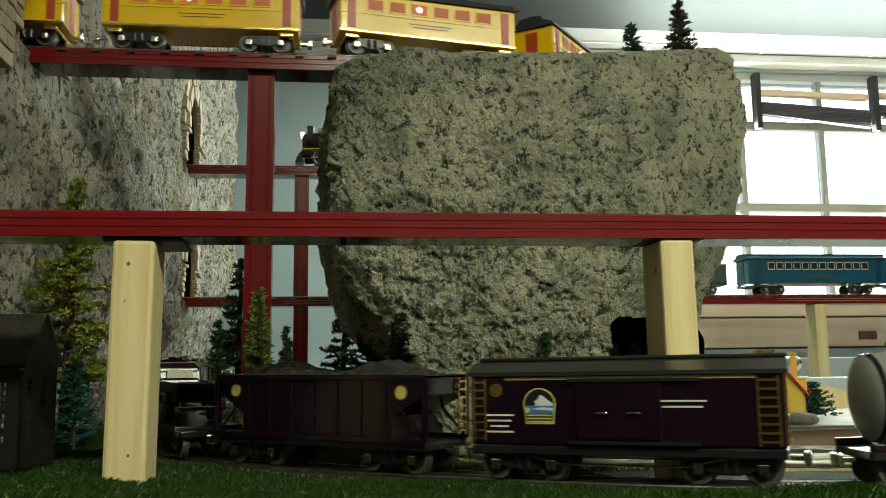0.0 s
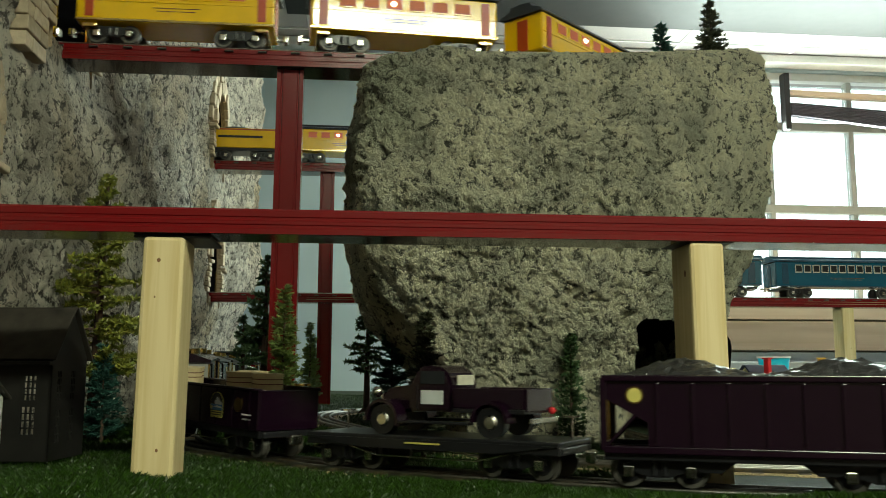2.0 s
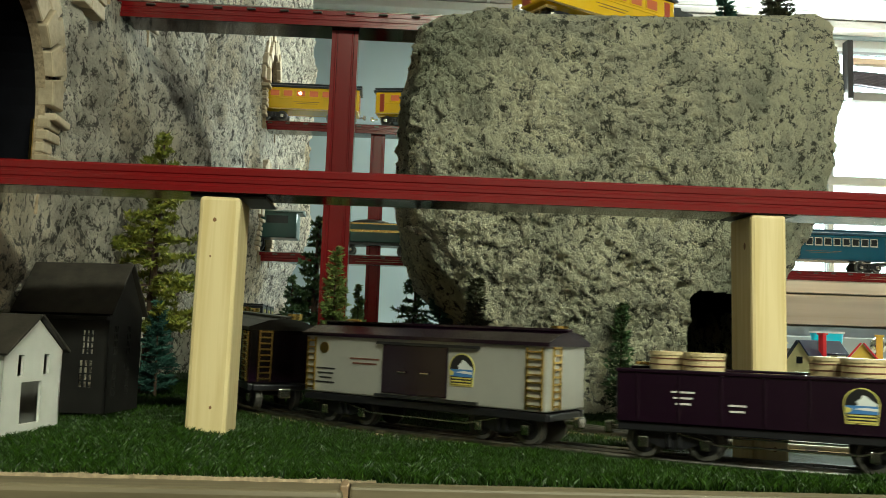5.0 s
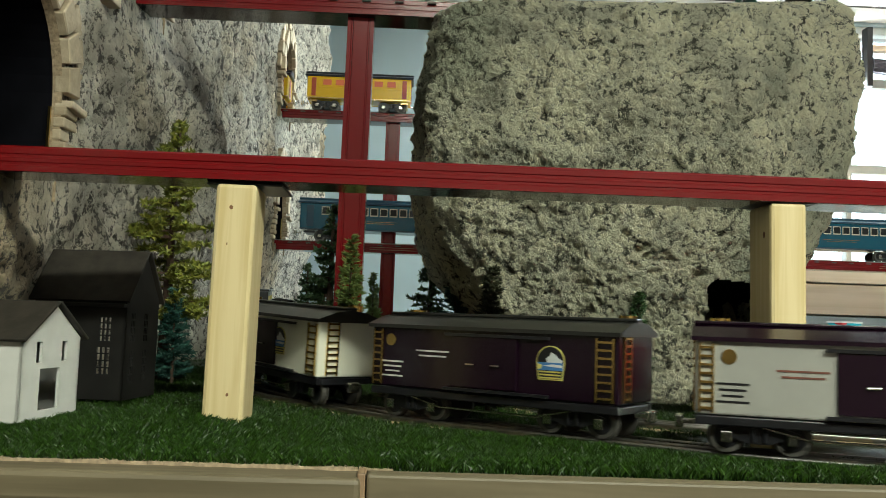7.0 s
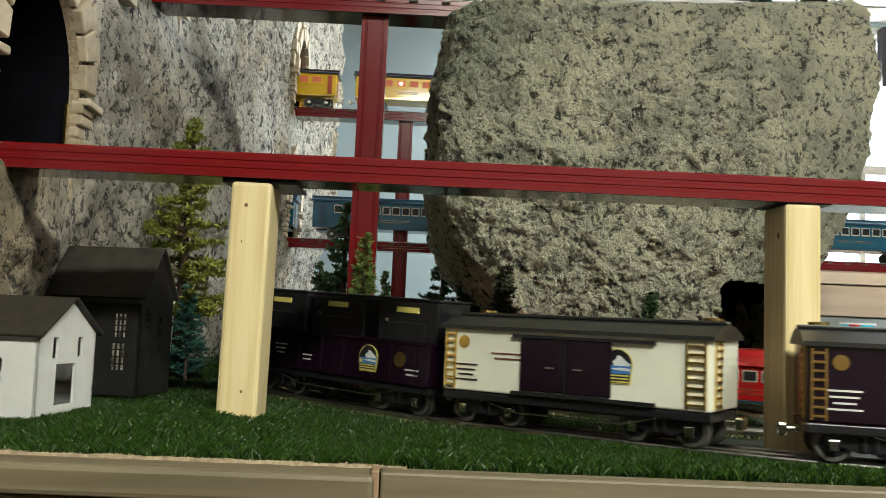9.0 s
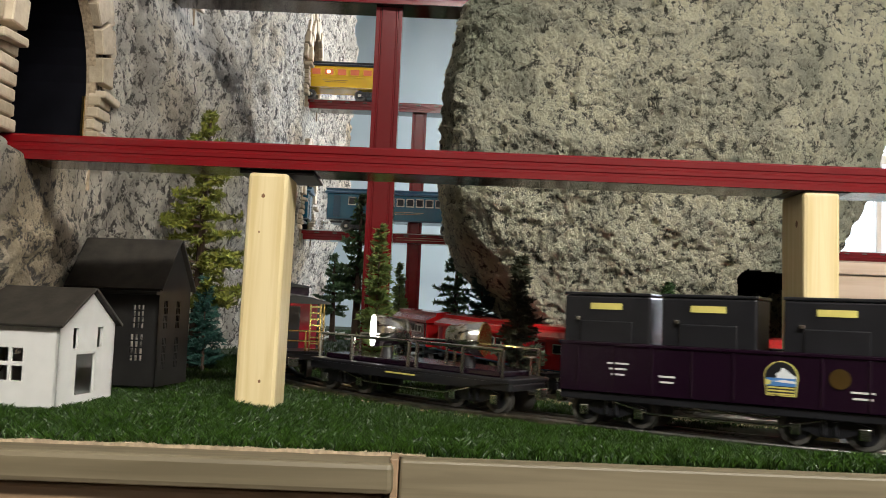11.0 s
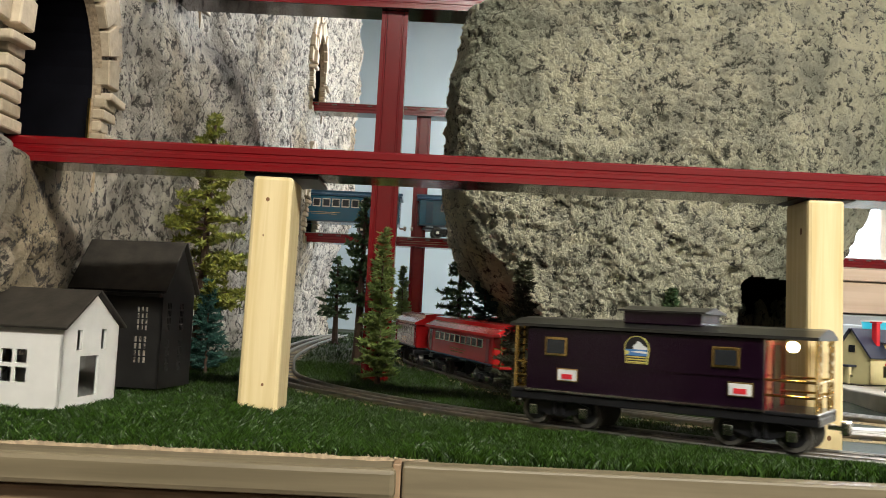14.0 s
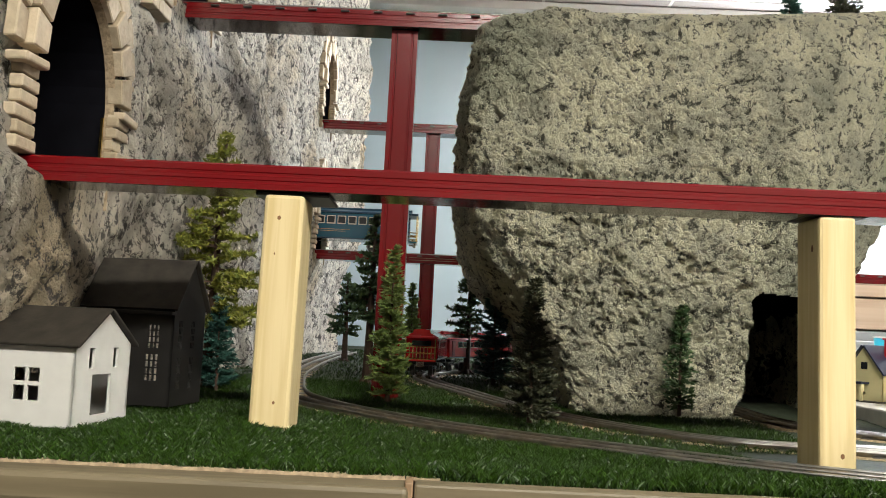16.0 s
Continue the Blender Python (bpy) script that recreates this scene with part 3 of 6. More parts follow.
def mountain():
    bm = B()
    ys = np.concatenate([np.linspace(0.3, 0.78, 10), np.linspace(0.80, 1.75, 260), np.linspace(1.754, 3.15, 230)])
    zs = np.concatenate([np.linspace(-0.01, 0.80, 260), np.linspace(0.804, 1.5, 110)])
    g = []
    for z in zs:
        row = []
        for y in ys:
            near_portal = min(max(abs(y - p[0]) - p[2] / 2, 0) + max(p[1] - 0.03 - z, z - p[1] - p[3], 0) for p in PORTALS)
            amp = 0.15 + 0.85 * smooth01((near_portal - 0.01) / 0.08)
            q = Vector((y * 6, z * 3.2, 1.7))
            d = 0.030 * noise.noise(q) + 0.016 * noise.noise(q * 3.1) + 0.007 * noise.noise(q * 8.3) + 0.006 * abs(noise.noise(Vector((y * 30, z * 7, 0))))
            d += 0.010 * noise.fractal(Vector((y * 24, z * 15, 4)), 0.75, 2.1, 3) - 0.012 * abs(noise.fractal(Vector((y * 52, z * 26, 9)), 0.7, 2.2, 3)) + 0.004
            row.append(bm.verts.new((cliff_x(y, z) + amp * d, y + 0.3 * d * amp, z)))
        g.append(row)
    for j in range(len(zs) - 1):
        for i in range(len(ys) - 1):
            y, z = (ys[i] + ys[i + 1]) / 2, (zs[j] + zs[j + 1]) / 2
            if any(in_arch(y, z, p, 0.004) for p in PORTALS):
                continue
            bm.faces.new((g[j][i], g[j][i + 1], g[j + 1][i + 1], g[j + 1][i]))
    # the far end turns away to the west, and the near end closes
    far = [r[-1] for r in g]
    for k in range(1, 12):
        nxt = []
        for r, z in zip(far if k == 1 else last, zs):
            x0, y0 = g[0][-1].co.x, 3.15
            nxt.append(bm.verts.new((cliff_x(3.15, z) - 0.03 * k * k ** 0.5 + 0.012 * noise.noise((k * 0.8, z * 9, 4)), 3.15 + 0.05 * math.sin(k / 11 * 1.5) + 0.02 * noise.noise((k, z * 7, 9)), z)))
        prev = far if k == 1 else last
        for a, b, c, d in zip(prev[:-1], nxt[:-1], nxt[1:], prev[1:]):
            bm.faces.new((a, b, c, d))
        last = nxt
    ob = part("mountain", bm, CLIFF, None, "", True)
    tagged(ob, "tall pale grey plaster mountainside with tunnel mouths", "mountain", kind="structure")
    # top of the mountain, with scrub along its far edge
    tagged(part("mountain_top", bx(-5.69, -0.47, 0.3, 3.15, 1.46, 1.5, 0.01), CLIFF), "rough plaster top of the mountain", "mountain", kind="structure")
    tagged(part("mountain_side", bx(-5.69, -0.50, 0.27, 0.30, -0.01, 1.5, 0.01), CLIFF), "plain plaster side closing the mountain", "mountain", kind="structure")
    rng = random.Random(8)
    bm = B()
    for k in range(1500):
        z = rng.uniform(0.5, 1.45)
        if noise.noise((z * 11, 0, 0)) < -0.12:
            continue
        c = Vector((cliff_x(3.15, z) - 0.035 + rng.gauss(0, 0.012), 3.16 + rng.gauss(0, 0.012), z))
        r = rng.uniform(0.003, 0.008)
        vs = [bm.verts.new(c + Vector((rng.gauss(0, r), rng.gauss(0, r), rng.gauss(0, r)))) for _ in range(3)]
        bm.faces.new(vs)
    tagged(part("scrub", bm, SHRUB), "dark green scrub along the mountain's edge", "scrub", kind="stuff")
    for k, p in enumerate(PORTALS):
        portal(*p, pier=k == 1)


def portal(yc, z0, w, h, pier=False):
    """A stone tunnel mouth: reveals, jambs and a double arch ring of separate blocks, sloping imposts, and a bore
    coloured near-black for its shade.
    """
    rng = random.Random(int(yc * 1000 + z0 * 77))
    x = cliff_x(yc, z0 + h / 2)
    t = holder("tunnel_portal", pose(x, yc, z0), "cream cut-stone tunnel portal with a round arch", "tunnel portal", "tunnel portals")
    spring, rise = h - w * 0.62, w * 0.62

    def arch(grow):
        return ([(-w / 2 - grow, -0.03), (-w / 2 - grow, spring)] + [(-(w / 2 + grow) * math.cos(a), spring + (rise + grow) * math.sin(a)) for a in np.linspace(0.1, math.pi - 0.1, 19)]
                + [(w / 2 + grow, spring), (w / 2 + grow, -0.03)])

    def tunnel_skin(grow, xa, xb, close):
        bm = B()
        lo = [bm.verts.new((xa, u, v)) for u, v in arch(grow)]
        hi = [bm.verts.new((xb, u, v)) for u, v in arch(grow)]
        for i in range(len(lo) - 1):
            bm.faces.new((lo[i], hi[i], hi[i + 1], lo[i + 1]))
        if close:
            bm.faces.new(hi)
        return bm
    part("bore", tunnel_skin(0.003, -0.004, -0.45, True), VOID, t, "tunnel bore coloured near-black for its shade")
    part("reveal", tunnel_skin(0.0012, 0.006, -0.006, False), CORK, t, "grey brown plaster reveal inside the mouth")
    for side in (-1, 1):
        y = side * (w / 2 - 0.003)
        part("edge_strip", bx(-0.008, -0.005, y - 0.0015, y + 0.0015, 0.0, spring * 0.95), BRASS, t, "thin brass strip inside the jamb")
    n = 6
    bh = spring / n
    for side in (-1, 1):
        for k in range(n):
            wd = rng.uniform(0.036, 0.046)
            a, b = sorted((side * w / 2, side * (w / 2 + wd)))
            p = part("block", bx(-0.004, 0.008 + rng.uniform(0, 0.006), a, b, k * bh + 0.0012, (k + 1) * bh - 0.0012, 0.0022), STONE, t)
            p.matrix_basis = pose(0, 0, 0, side * rng.uniform(-1.2, 1.2) * 0.3)
        a, b = sorted((side * (w / 2 + 0.001), side * (w / 2 + 0.052)))
        im = part("impost", bx(-0.004, 0.020, a, b, 0.0, 0.010, 0.0025), STONE, t, "worn projecting impost stone")
        im.matrix_basis = pose(0, 0, spring + 0.001, -side * 3)
    if pier:
        for k in range(13):
            z = -0.075 + k * 0.022
            cut = 0.030 if k % 2 else 0.052
            for a, b in ((0.050, 0.050 + cut), (0.052 + cut, 0.130)):
                part("brick", bx(-0.012, 0.016 + rng.uniform(0, 0.003), -w / 2 - b, -w / 2 - a, z + 0.001, z + 0.021, 0.0016), STONE, t)
    for ring, m, r0, r1, deep in ((0, 11, 0.0, 0.034, 0.014), (1, 13, 0.036, 0.062, 0.009)):
        for k in range(m):
            a0, a1 = math.pi * k / m + 0.014, math.pi * (k + 1) / m - 0.014
            out = r1 + rng.uniform(-0.004, 0.005)
            q = []
            for ang, rr in ((a0, r0), (a1, r0), (a1, out), (a0, out)):
                q.append(((w / 2 + rr) * math.cos(ang), spring + 0.012 + (rise - 0.006 + rr) * math.sin(ang)))
            bm = prism(B(), q, "x", -0.004, deep + rng.uniform(-0.002, 0.004))
            bmesh.ops.bevel(bm, geom=bm.edges[:], offset=0.0016, segments=1, affect="EDGES")
            part("voussoir", bm, STONE, t)


# ---- the free-standing rock with a tunnel ----
def rock_ring(z):
    """Left, right and front limits of the rock at height z."""
    zs = [-0.02, 0.05, 0.12, 0.18, 0.24, 0.30, 0.38, 0.48, 0.56, 0.61]
    left = [0.19, 0.18, 0.15, 0.10, 0.050, 0.024, 0.010, 0.015, 0.028, 0.036]
    right = [0.62, 0.62, 0.615, 0.62, 0.655, 0.69, 0.705, 0.707, 0.706, 0.704]
    front = [1.36, 1.345, 1.325, 1.30, 1.275, 1.255, 1.235, 1.232, 1.242, 1.252]
    i = np.interp
    return i(z, zs, left), i(z, zs, right), i(z, zs, front)


def rock_outline(n, e=0.13):
    """A rounded box outline in plan, stepped evenly along its edge."""
    t = np.linspace(0, 2 * np.pi, 20001)
    c, s = np.cos(t), np.sin(t)
    x, y = np.sign(c) * np.abs(c) ** e, -np.sign(s) * np.abs(s) ** e
    d = np.r_[0, np.cumsum(np.hypot(np.diff(x) * 0.33, np.diff(y) * 0.5))]
    # most of the steps fall on the front and the near sides
    wgt = np.cumsum(np.r_[0, np.diff(d)] * np.where(y < -0.55, 1.0, 0.09))
    q = np.interp(np.linspace(0, wgt[-1], n, endpoint=False), wgt, d)
    return np.interp(q, d, x), np.interp(q, d, y)


def rock():
    bm = B()
    top = 0.604
    zs = np.linspace(-0.01, top, 260)
    n = 700
    hole = (0.520, 0.20)
    ux, uy = rock_outline(n)
    rings = []
    for z in zs:
        l, r, f = rock_ring(z)
        cx, a, cy = (l + r) / 2, (r - l) / 2, 1.72
        b = cy - f
        row = []
        over = smooth01((z - top + 0.016) / 0.016) ** 2
        for k in range(n):
            x, y = cx + a * ux[k], cy + b * uy[k]
            q = Vector((x * 7, y * 7, z * 7))
            d = 0.016 * noise.noise(q) + 0.010 * noise.noise(q * 2.7)
            d += 0.0075 * noise.fractal(q * 5.5, 0.75, 2.1, 3) - 0.0095 * abs(noise.fractal(q * 9.0, 0.7, 2.2, 4)) - 0.010 * abs(noise.noise(Vector((x * 16 + z * 7, y * 16, z * 11)))) + 0.006
            d -= 0.010 * over
            yy = y + 0.10 * smooth01((x - 0.45) / 0.25) * smooth01((cy - y) / 0.3)
            nx, ny = ux[k] ** 9, uy[k] ** 9
            m = math.hypot(nx, ny) + 1e-6
            row.append(bm.verts.new((x + nx / m * d, yy + ny / m * d, z + 0.012 * noise.noise(q * 1.4) * smooth01((z - 0.5) / 0.1) + (0.04 * smooth01((x - 0.38) / 0.28) + 0.030 * smooth01((x - 0.58) / 0.10)) * z / top)))
        rings.append(row)
    for j in range(len(zs) - 1):
        for k in range(n):
            v = (rings[j][k], rings[j][(k + 1) % n], rings[j + 1][(k + 1) % n], rings[j + 1][k])
            mx, my, mz = sum((w.co.x for w in v)) / 4, sum((w.co.y for w in v)) / 4, sum((w.co.z for w in v)) / 4
            wob = 0.012 * noise.noise((mz * 30, 2, mx * 10))
            if my < 1.7 and abs(mx + wob - hole[0]) < 0.080 and mz < 0.208 - 0.9 * max(0, abs(mx - hole[0]) - 0.07) + wob:
                continue
            bm.faces.new(v)
    cap = [bm.verts.new(((v.co.x - 0.37) * 0.93 + 0.37, (v.co.y - 1.7) * 0.93 + 1.7, v.co.z + 0.006)) for v in rings[-1]]
    for k in range(n):
        bm.faces.new((rings[-1][k], rings[-1][(k + 1) % n], cap[(k + 1) % n], cap[k]))
    bm.faces.new(cap)
    bmesh.ops.recalc_face_normals(bm, faces=bm.faces[:])
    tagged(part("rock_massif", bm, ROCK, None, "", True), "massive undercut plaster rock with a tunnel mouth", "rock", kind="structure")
    # bore shell, the darkness of the tunnel put into its colour
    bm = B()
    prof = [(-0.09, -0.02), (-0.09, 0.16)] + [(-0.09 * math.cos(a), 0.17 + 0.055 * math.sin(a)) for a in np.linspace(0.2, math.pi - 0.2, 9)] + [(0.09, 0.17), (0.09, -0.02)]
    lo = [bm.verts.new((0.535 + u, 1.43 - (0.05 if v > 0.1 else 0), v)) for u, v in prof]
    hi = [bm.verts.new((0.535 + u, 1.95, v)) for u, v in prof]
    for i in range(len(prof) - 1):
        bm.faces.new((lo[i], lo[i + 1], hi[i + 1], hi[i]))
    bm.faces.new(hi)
    tagged(part("tunnel_bore", bm, VOID), "bore inside the rock tunnel, its shade put in as near-black", "tunnel", kind="structure")


# ---- red trestle members and pine posts ----
def grooved(L, w=0.064, h=0.026):
    """A moulded red rail, long side along x: shallow grooves run along its face."""
    pr = [(-w / 2, 0), (-w / 2, 0.006), (-w / 2 + 0.0009, 0.007), (-w / 2 + 0.0009, 0.009), (-w / 2, 0.010), (-w / 2, 0.014), (-w / 2 + 0.0009, 0.015), (-w / 2 + 0.0009, 0.017),
          (-w / 2, 0.018), (-w / 2, h - 0.002), (-w / 2 + 0.002, h), (w / 2 - 0.002, h), (w / 2, h - 0.002), (w / 2, 0)]
    return prism(B(), pr, "x", 0, L)


def beam(x0, x1, y, z, label, w=0.064, h=0.026):
    b = part("red_beam", grooved(x1 - x0, w, h), RED)
    b.matrix_basis = pose(x0, y, z)
    part("underside_plate", bx(0.001, x1 - x0 - 0.001, -w / 2 + 0.003, w / 2 - 0.003, -0.0003, 0.001), VARNISH, b, "glossy dark steel underside")
    return tagged(b, label, "beam", "red trestle beams")


def pillar(x, y, z0, z1, w, lean, label):
    """A red moulded upright with grooves down its face."""
    h = w
    d = 0.034
    pr = [(-h / 2, -d / 2), (-h / 2 + 0.006, -d / 2), (-h / 2 + 0.007, -d / 2 + 0.0015), (-h / 2 + 0.009, -d / 2 + 0.0015), (-h / 2 + 0.010, -d / 2), (h / 2 - 0.010, -d / 2),
          (h / 2 - 0.009, -d / 2 + 0.0015), (h / 2 - 0.007, -d / 2 + 0.0015), (h / 2 - 0.006, -d / 2), (h / 2, -d / 2), (h / 2, d / 2), (-h / 2, d / 2)]
    bm = B()
    lo = [bm.verts.new((u, v, 0)) for u, v in pr]
    hi = [bm.verts.new((u, v, z1 - z0)) for u, v in pr]
    for i in range(len(pr)):
        bm.faces.new((lo[i], lo[(i + 1) % len(pr)], hi[(i + 1) % len(pr)], hi[i]))
    bm.faces.new(lo[::-1])
    bm.faces.new(hi)
    p = part("red_pillar", bm, RED)
    p.matrix_basis = pose(x, y, z0, 0, lean, 0)
    return tagged(p, label, "pillar", "red trestle pillars")


def post(x, y, z0, z1, lean, knots, label, w=0.038, d=0.060):
    h = holder("wooden_post", pose(x, y, z0, 0, lean, 0), label, "post", "pine posts")
    part("timber", bx(-w / 2, w / 2, -d / 2, d / 2, 0, z1 - z0, 0.004), PINE, h)
    for u, v, s in knots:
        if s > 0:
            bm = ball(B(), (u, -d / 2 + 0.0003, v), s, 1, 0.12, 1.25, 10)
        else:
            bm = ball(B(), (-w / 2 + 0.0003, u, v), -s, 0.12, 1, 1.25, 10)
        part("knot", bm, KNOT, h, "dark resinous knot", True)
    return h


def trestles():
    beam(-0.47, 3.2, 0.932, 0.270, "glossy red grooved beam resting on pine posts")
    beam(-1.95, 0.10, 1.41, 0.613, "glossy red beam between the mountain and the rock top")
    beam(-5.4, 0.45, 2.62, 0.712, "glossy red beam behind the rock")
    beam(-3.9, 5.2, 2.62, 0.325, "long glossy red beam of the lower far line")
    pillar(-0.092, 1.41, 0.0, 0.612, 0.042, 0.35, "glossy red grooved pillar under the upper beam")
    pillar(-0.066, 2.62, 0.0, 0.324, 0.042, 0.2, "glossy red pillar under the lower far beam")
    pillar(-0.066, 2.62, 0.352, 0.711, 0.042, 0.2, "glossy red pillar between the two far beams")
    post(-0.175, 0.932, 0.020, 0.266, 0.7, ((-0.004, 0.222, 0.0032), (-0.006, 0.185, 0.0028), (0.004, 0.035, 0.0030), (0.012, 0.043, 0.0012)), "squared new pine post with small knots", 0.041)
    post(0.396, 0.932, 0.002, 0.269, -0.5, ((0.004, 0.026, 0.0034), (-0.012, 0.235, -0.004)), "squared new pine post with a knot near its foot")
    post(1.53, 2.62, 0.0, 0.324, 0, ((0.002, 0.2, 0.003),), "squared pine post under the lower far beam")
    tagged(part("shim_plate", bx(-0.205, -0.128, 0.915, 0.995, 0.2665, 0.2695, 0.001), BLACK), "thin black plate between post and beam", "plate")
    tagged(part("shim_plate", bx(0.365, 0.425, 0.905, 0.965, 0.2692, 0.2698), BLACK), "thin black plate between post and beam", "plate")


# ---- trees ----
def conifer(x, y, z, h, r, kind, label, trunk=0.12, seed=1, trunk_r=0.004, dense=1.0):
    """A model fir: tapered trunk, whorls of drooping limbs and many small needle tufts."""
    rng = random.Random(seed)
    t = holder("fir_tree", pose(x, y, z, 0, rng.uniform(-2, 2), rng.uniform(0, 360)), label, "tree", "model trees")
    bm = cyl(B(), (0, 0, 0), (0, 0, h * 0.97), trunk_r, trunk_r * 0.2, 8)
    if trunk > 0.2:
        for k in range(5):
            a = k * 1.26
            cyl(bm, (0, 0, 0.014), (math.cos(a) * trunk_r * 2.2, math.sin(a) * trunk_r * 2.2, -0.002), trunk_r * 0.6, trunk_r * 0.2, 5)
    limbs = []
    z0 = h * trunk
    sparse = kind == "sparse"
    levels = int((h - z0) / (0.011 if sparse else 0.0062))
    for k in range(levels):
        u = (k + 0.5) / levels
        zz = z0 + (h - z0) * u
        reach = r * (1 - u) ** (0.8 if sparse else 0.9) * rng.uniform(0.72, 1.08) + 0.004
        if u < 0.12:
            reach *= 0.7 + 2.4 * u
        for j in range(rng.randint(4, 6) if sparse else rng.randint(7, 10)):
            a = rng.uniform(0, 6.283)
            L = reach * rng.uniform(0.65, 1.12)
            droop = rng.uniform(-0.15, 0.30) if sparse else rng.uniform(-0.1, 0.45)
            limbs.append((Vector((0, 0, zz)), Vector((math.cos(a) * L, math.sin(a) * L, zz + L * droop))))
    if sparse:
        for a, b in limbs:
            cyl(bm, a, b, trunk_r * 0.22, trunk_r * 0.08, 3)
    part("trunk", bm, BARK, t)
    verts, faces = [], []
    for a, b in limbs:
        d = b - a
        steps = max(2, int(d.length / 0.0042 * dense))
        for k in range(steps):
            f = (k + rng.random()) / steps
            if sparse and f < 0.25:
                continue
            c = a + d * f
            for _ in range(9 if sparse else 11):
                s = rng.uniform(0.005, 0.011) * (1.15 if sparse else 0.78)
                e = Vector((rng.gauss(0, 1), rng.gauss(0, 1), rng.gauss(0.25, 0.7))).normalized() * s
                if not sparse:
                    e = (e + d.normalized() * s * 0.9) * 0.7
                side = e.cross(Vector((rng.gauss(0, 1), rng.gauss(0, 1), 1))).normalized() * s * (0.30 if sparse else 0.27)
                i = len(verts)
                verts += [c - side, c + side, c + e]
                faces.append((i, i + 1, i + 2))
    me = bpy.data.meshes.new("crown")
    me.from_pydata(verts, [], faces)
    mats = {"sparse": NEEDLE_OLIVE, "green": NEEDLE_GREEN, "deep": NEEDLE_DEEP, "blue": NEEDLE_BLUE, "dark": NEEDLE_DARK}
    me.materials.append(mats[kind] if not (sparse and "deep" in label) else NEEDLE_DEEP)
    new("crown", me).parent = t
    return t


def trees():
    g = ground_z
    conifer(-0.372, 1.40, 0.03, 0.405, 0.098, "sparse", "tall sparse olive green fir beside the cliff", 0.22, 3, 0.0095, 1.2)
    conifer(-0.345, 1.36, 0.026, 0.142, 0.034, "blue", "small blue green bottle-brush fir by the black house", 0.06, 4, 0.003, 1.2)
    conifer(-0.083, 1.335, 0.026, 0.232, 0.036, "green", "bushy mid green bottle-brush fir", 0.04, 5, 0.004, 1.3)
    conifer(-0.138, 1.60, 0.032, 0.305, 0.056, "sparse", "deep green fir with a bare dark trunk", 0.36, 6, 0.010, 1.1)
    conifer(-0.272, 2.42, 0.034, 0.24, 0.062, "sparse", "deep green small fir at the cliff foot", 0.30, 7, 0.009, 1.0)
    conifer(-0.09, 2.35, 0.034, 0.22, 0.034, "green", "slim green fir beyond the far pillar", 0.1, 8, 0.004)
    conifer(-0.105, 2.85, 0.034, 0.20, 0.05, "sparse", "deep green fir far behind the pillars", 0.2, 18, 0.005)
    conifer(0.052, 2.13, 0.034, 0.26, 0.062, "sparse", "deep green fir on a straight trunk behind the rock's foot", 0.34, 9, 0.009, 1.0)
    conifer(0.095, 1.75, 0.032, 0.24, 0.042, "blue", "blue green bottle-brush fir against the rock", 0.05, 10, 0.004, 1.2)
    conifer(0.110, 1.140, 0.024, 0.182, 0.038, "dark", "very dark bottle-brush fir between the tracks", 0.03, 11, 0.004, 1.4)
    conifer(0.338, 1.29, 0.028, 0.158, 0.026, "deep", "thin deep green fir leaning on the rock", 0.05, 12, 0.003, 0.6)
    conifer(0.532, 1.40, 0.628, 0.088, 0.021, "blue", "blue green fir on top of the rock", 0.05, 13, 0.003, 1.2)
    conifer(0.628, 1.42, 0.646, 0.125, 0.036, "dark", "dark scruffy fir on top of the rock", 0.05, 14, 0.004, 1.0)
    conifer(0.15, 1.70, 0.600, 0.11, 0.035, "deep", "small dark fir further back on the rock top", 0.05, 15, 0.003, 0.8)
    conifer(1.66, 2.45, 0.03, 0.20, 0.045, "sparse", "deep green fir beyond the far post", 0.2, 16, 0.005)
    conifer(0.855, 1.47, 0.045, 0.060, 0.045, "blue", "low spreading blue green shrub near the toy houses", 0.02, 17, 0.004, 0.8)


# ---- the card houses ----
def wall_panel(w, h, holes, peak=0.0, thick=0.003):
    """An upright wall in the x z plane with real openings; peak adds a gable."""
    xs = sorted({0.0, w} | {v for a in holes for v in (a[0], a[1])} | ({w / 2} if peak else set()))
    zs = sorted({0.0, h} | {v for a in holes for v in (a[2], a[3])})
    bm = B()
    for i in range(len(xs) - 1):
        for j in range(len(zs) - 1):
            cx, cz = (xs[i] + xs[i + 1]) / 2, (zs[j] + zs[j + 1]) / 2
            if any(a[0] < cx < a[1] and a[2] < cz < a[3] for a in holes):
                continue
            box(bm, xs[i], xs[i + 1], 0, thick, zs[j], zs[j + 1])
    if peak:
        prism(bm, [(0, h), (w, h), (w / 2, h + peak)], "y", 0, thick)
    bmesh.ops.remove_doubles(bm, verts=bm.verts[:], dist=1e-5)
    return bm


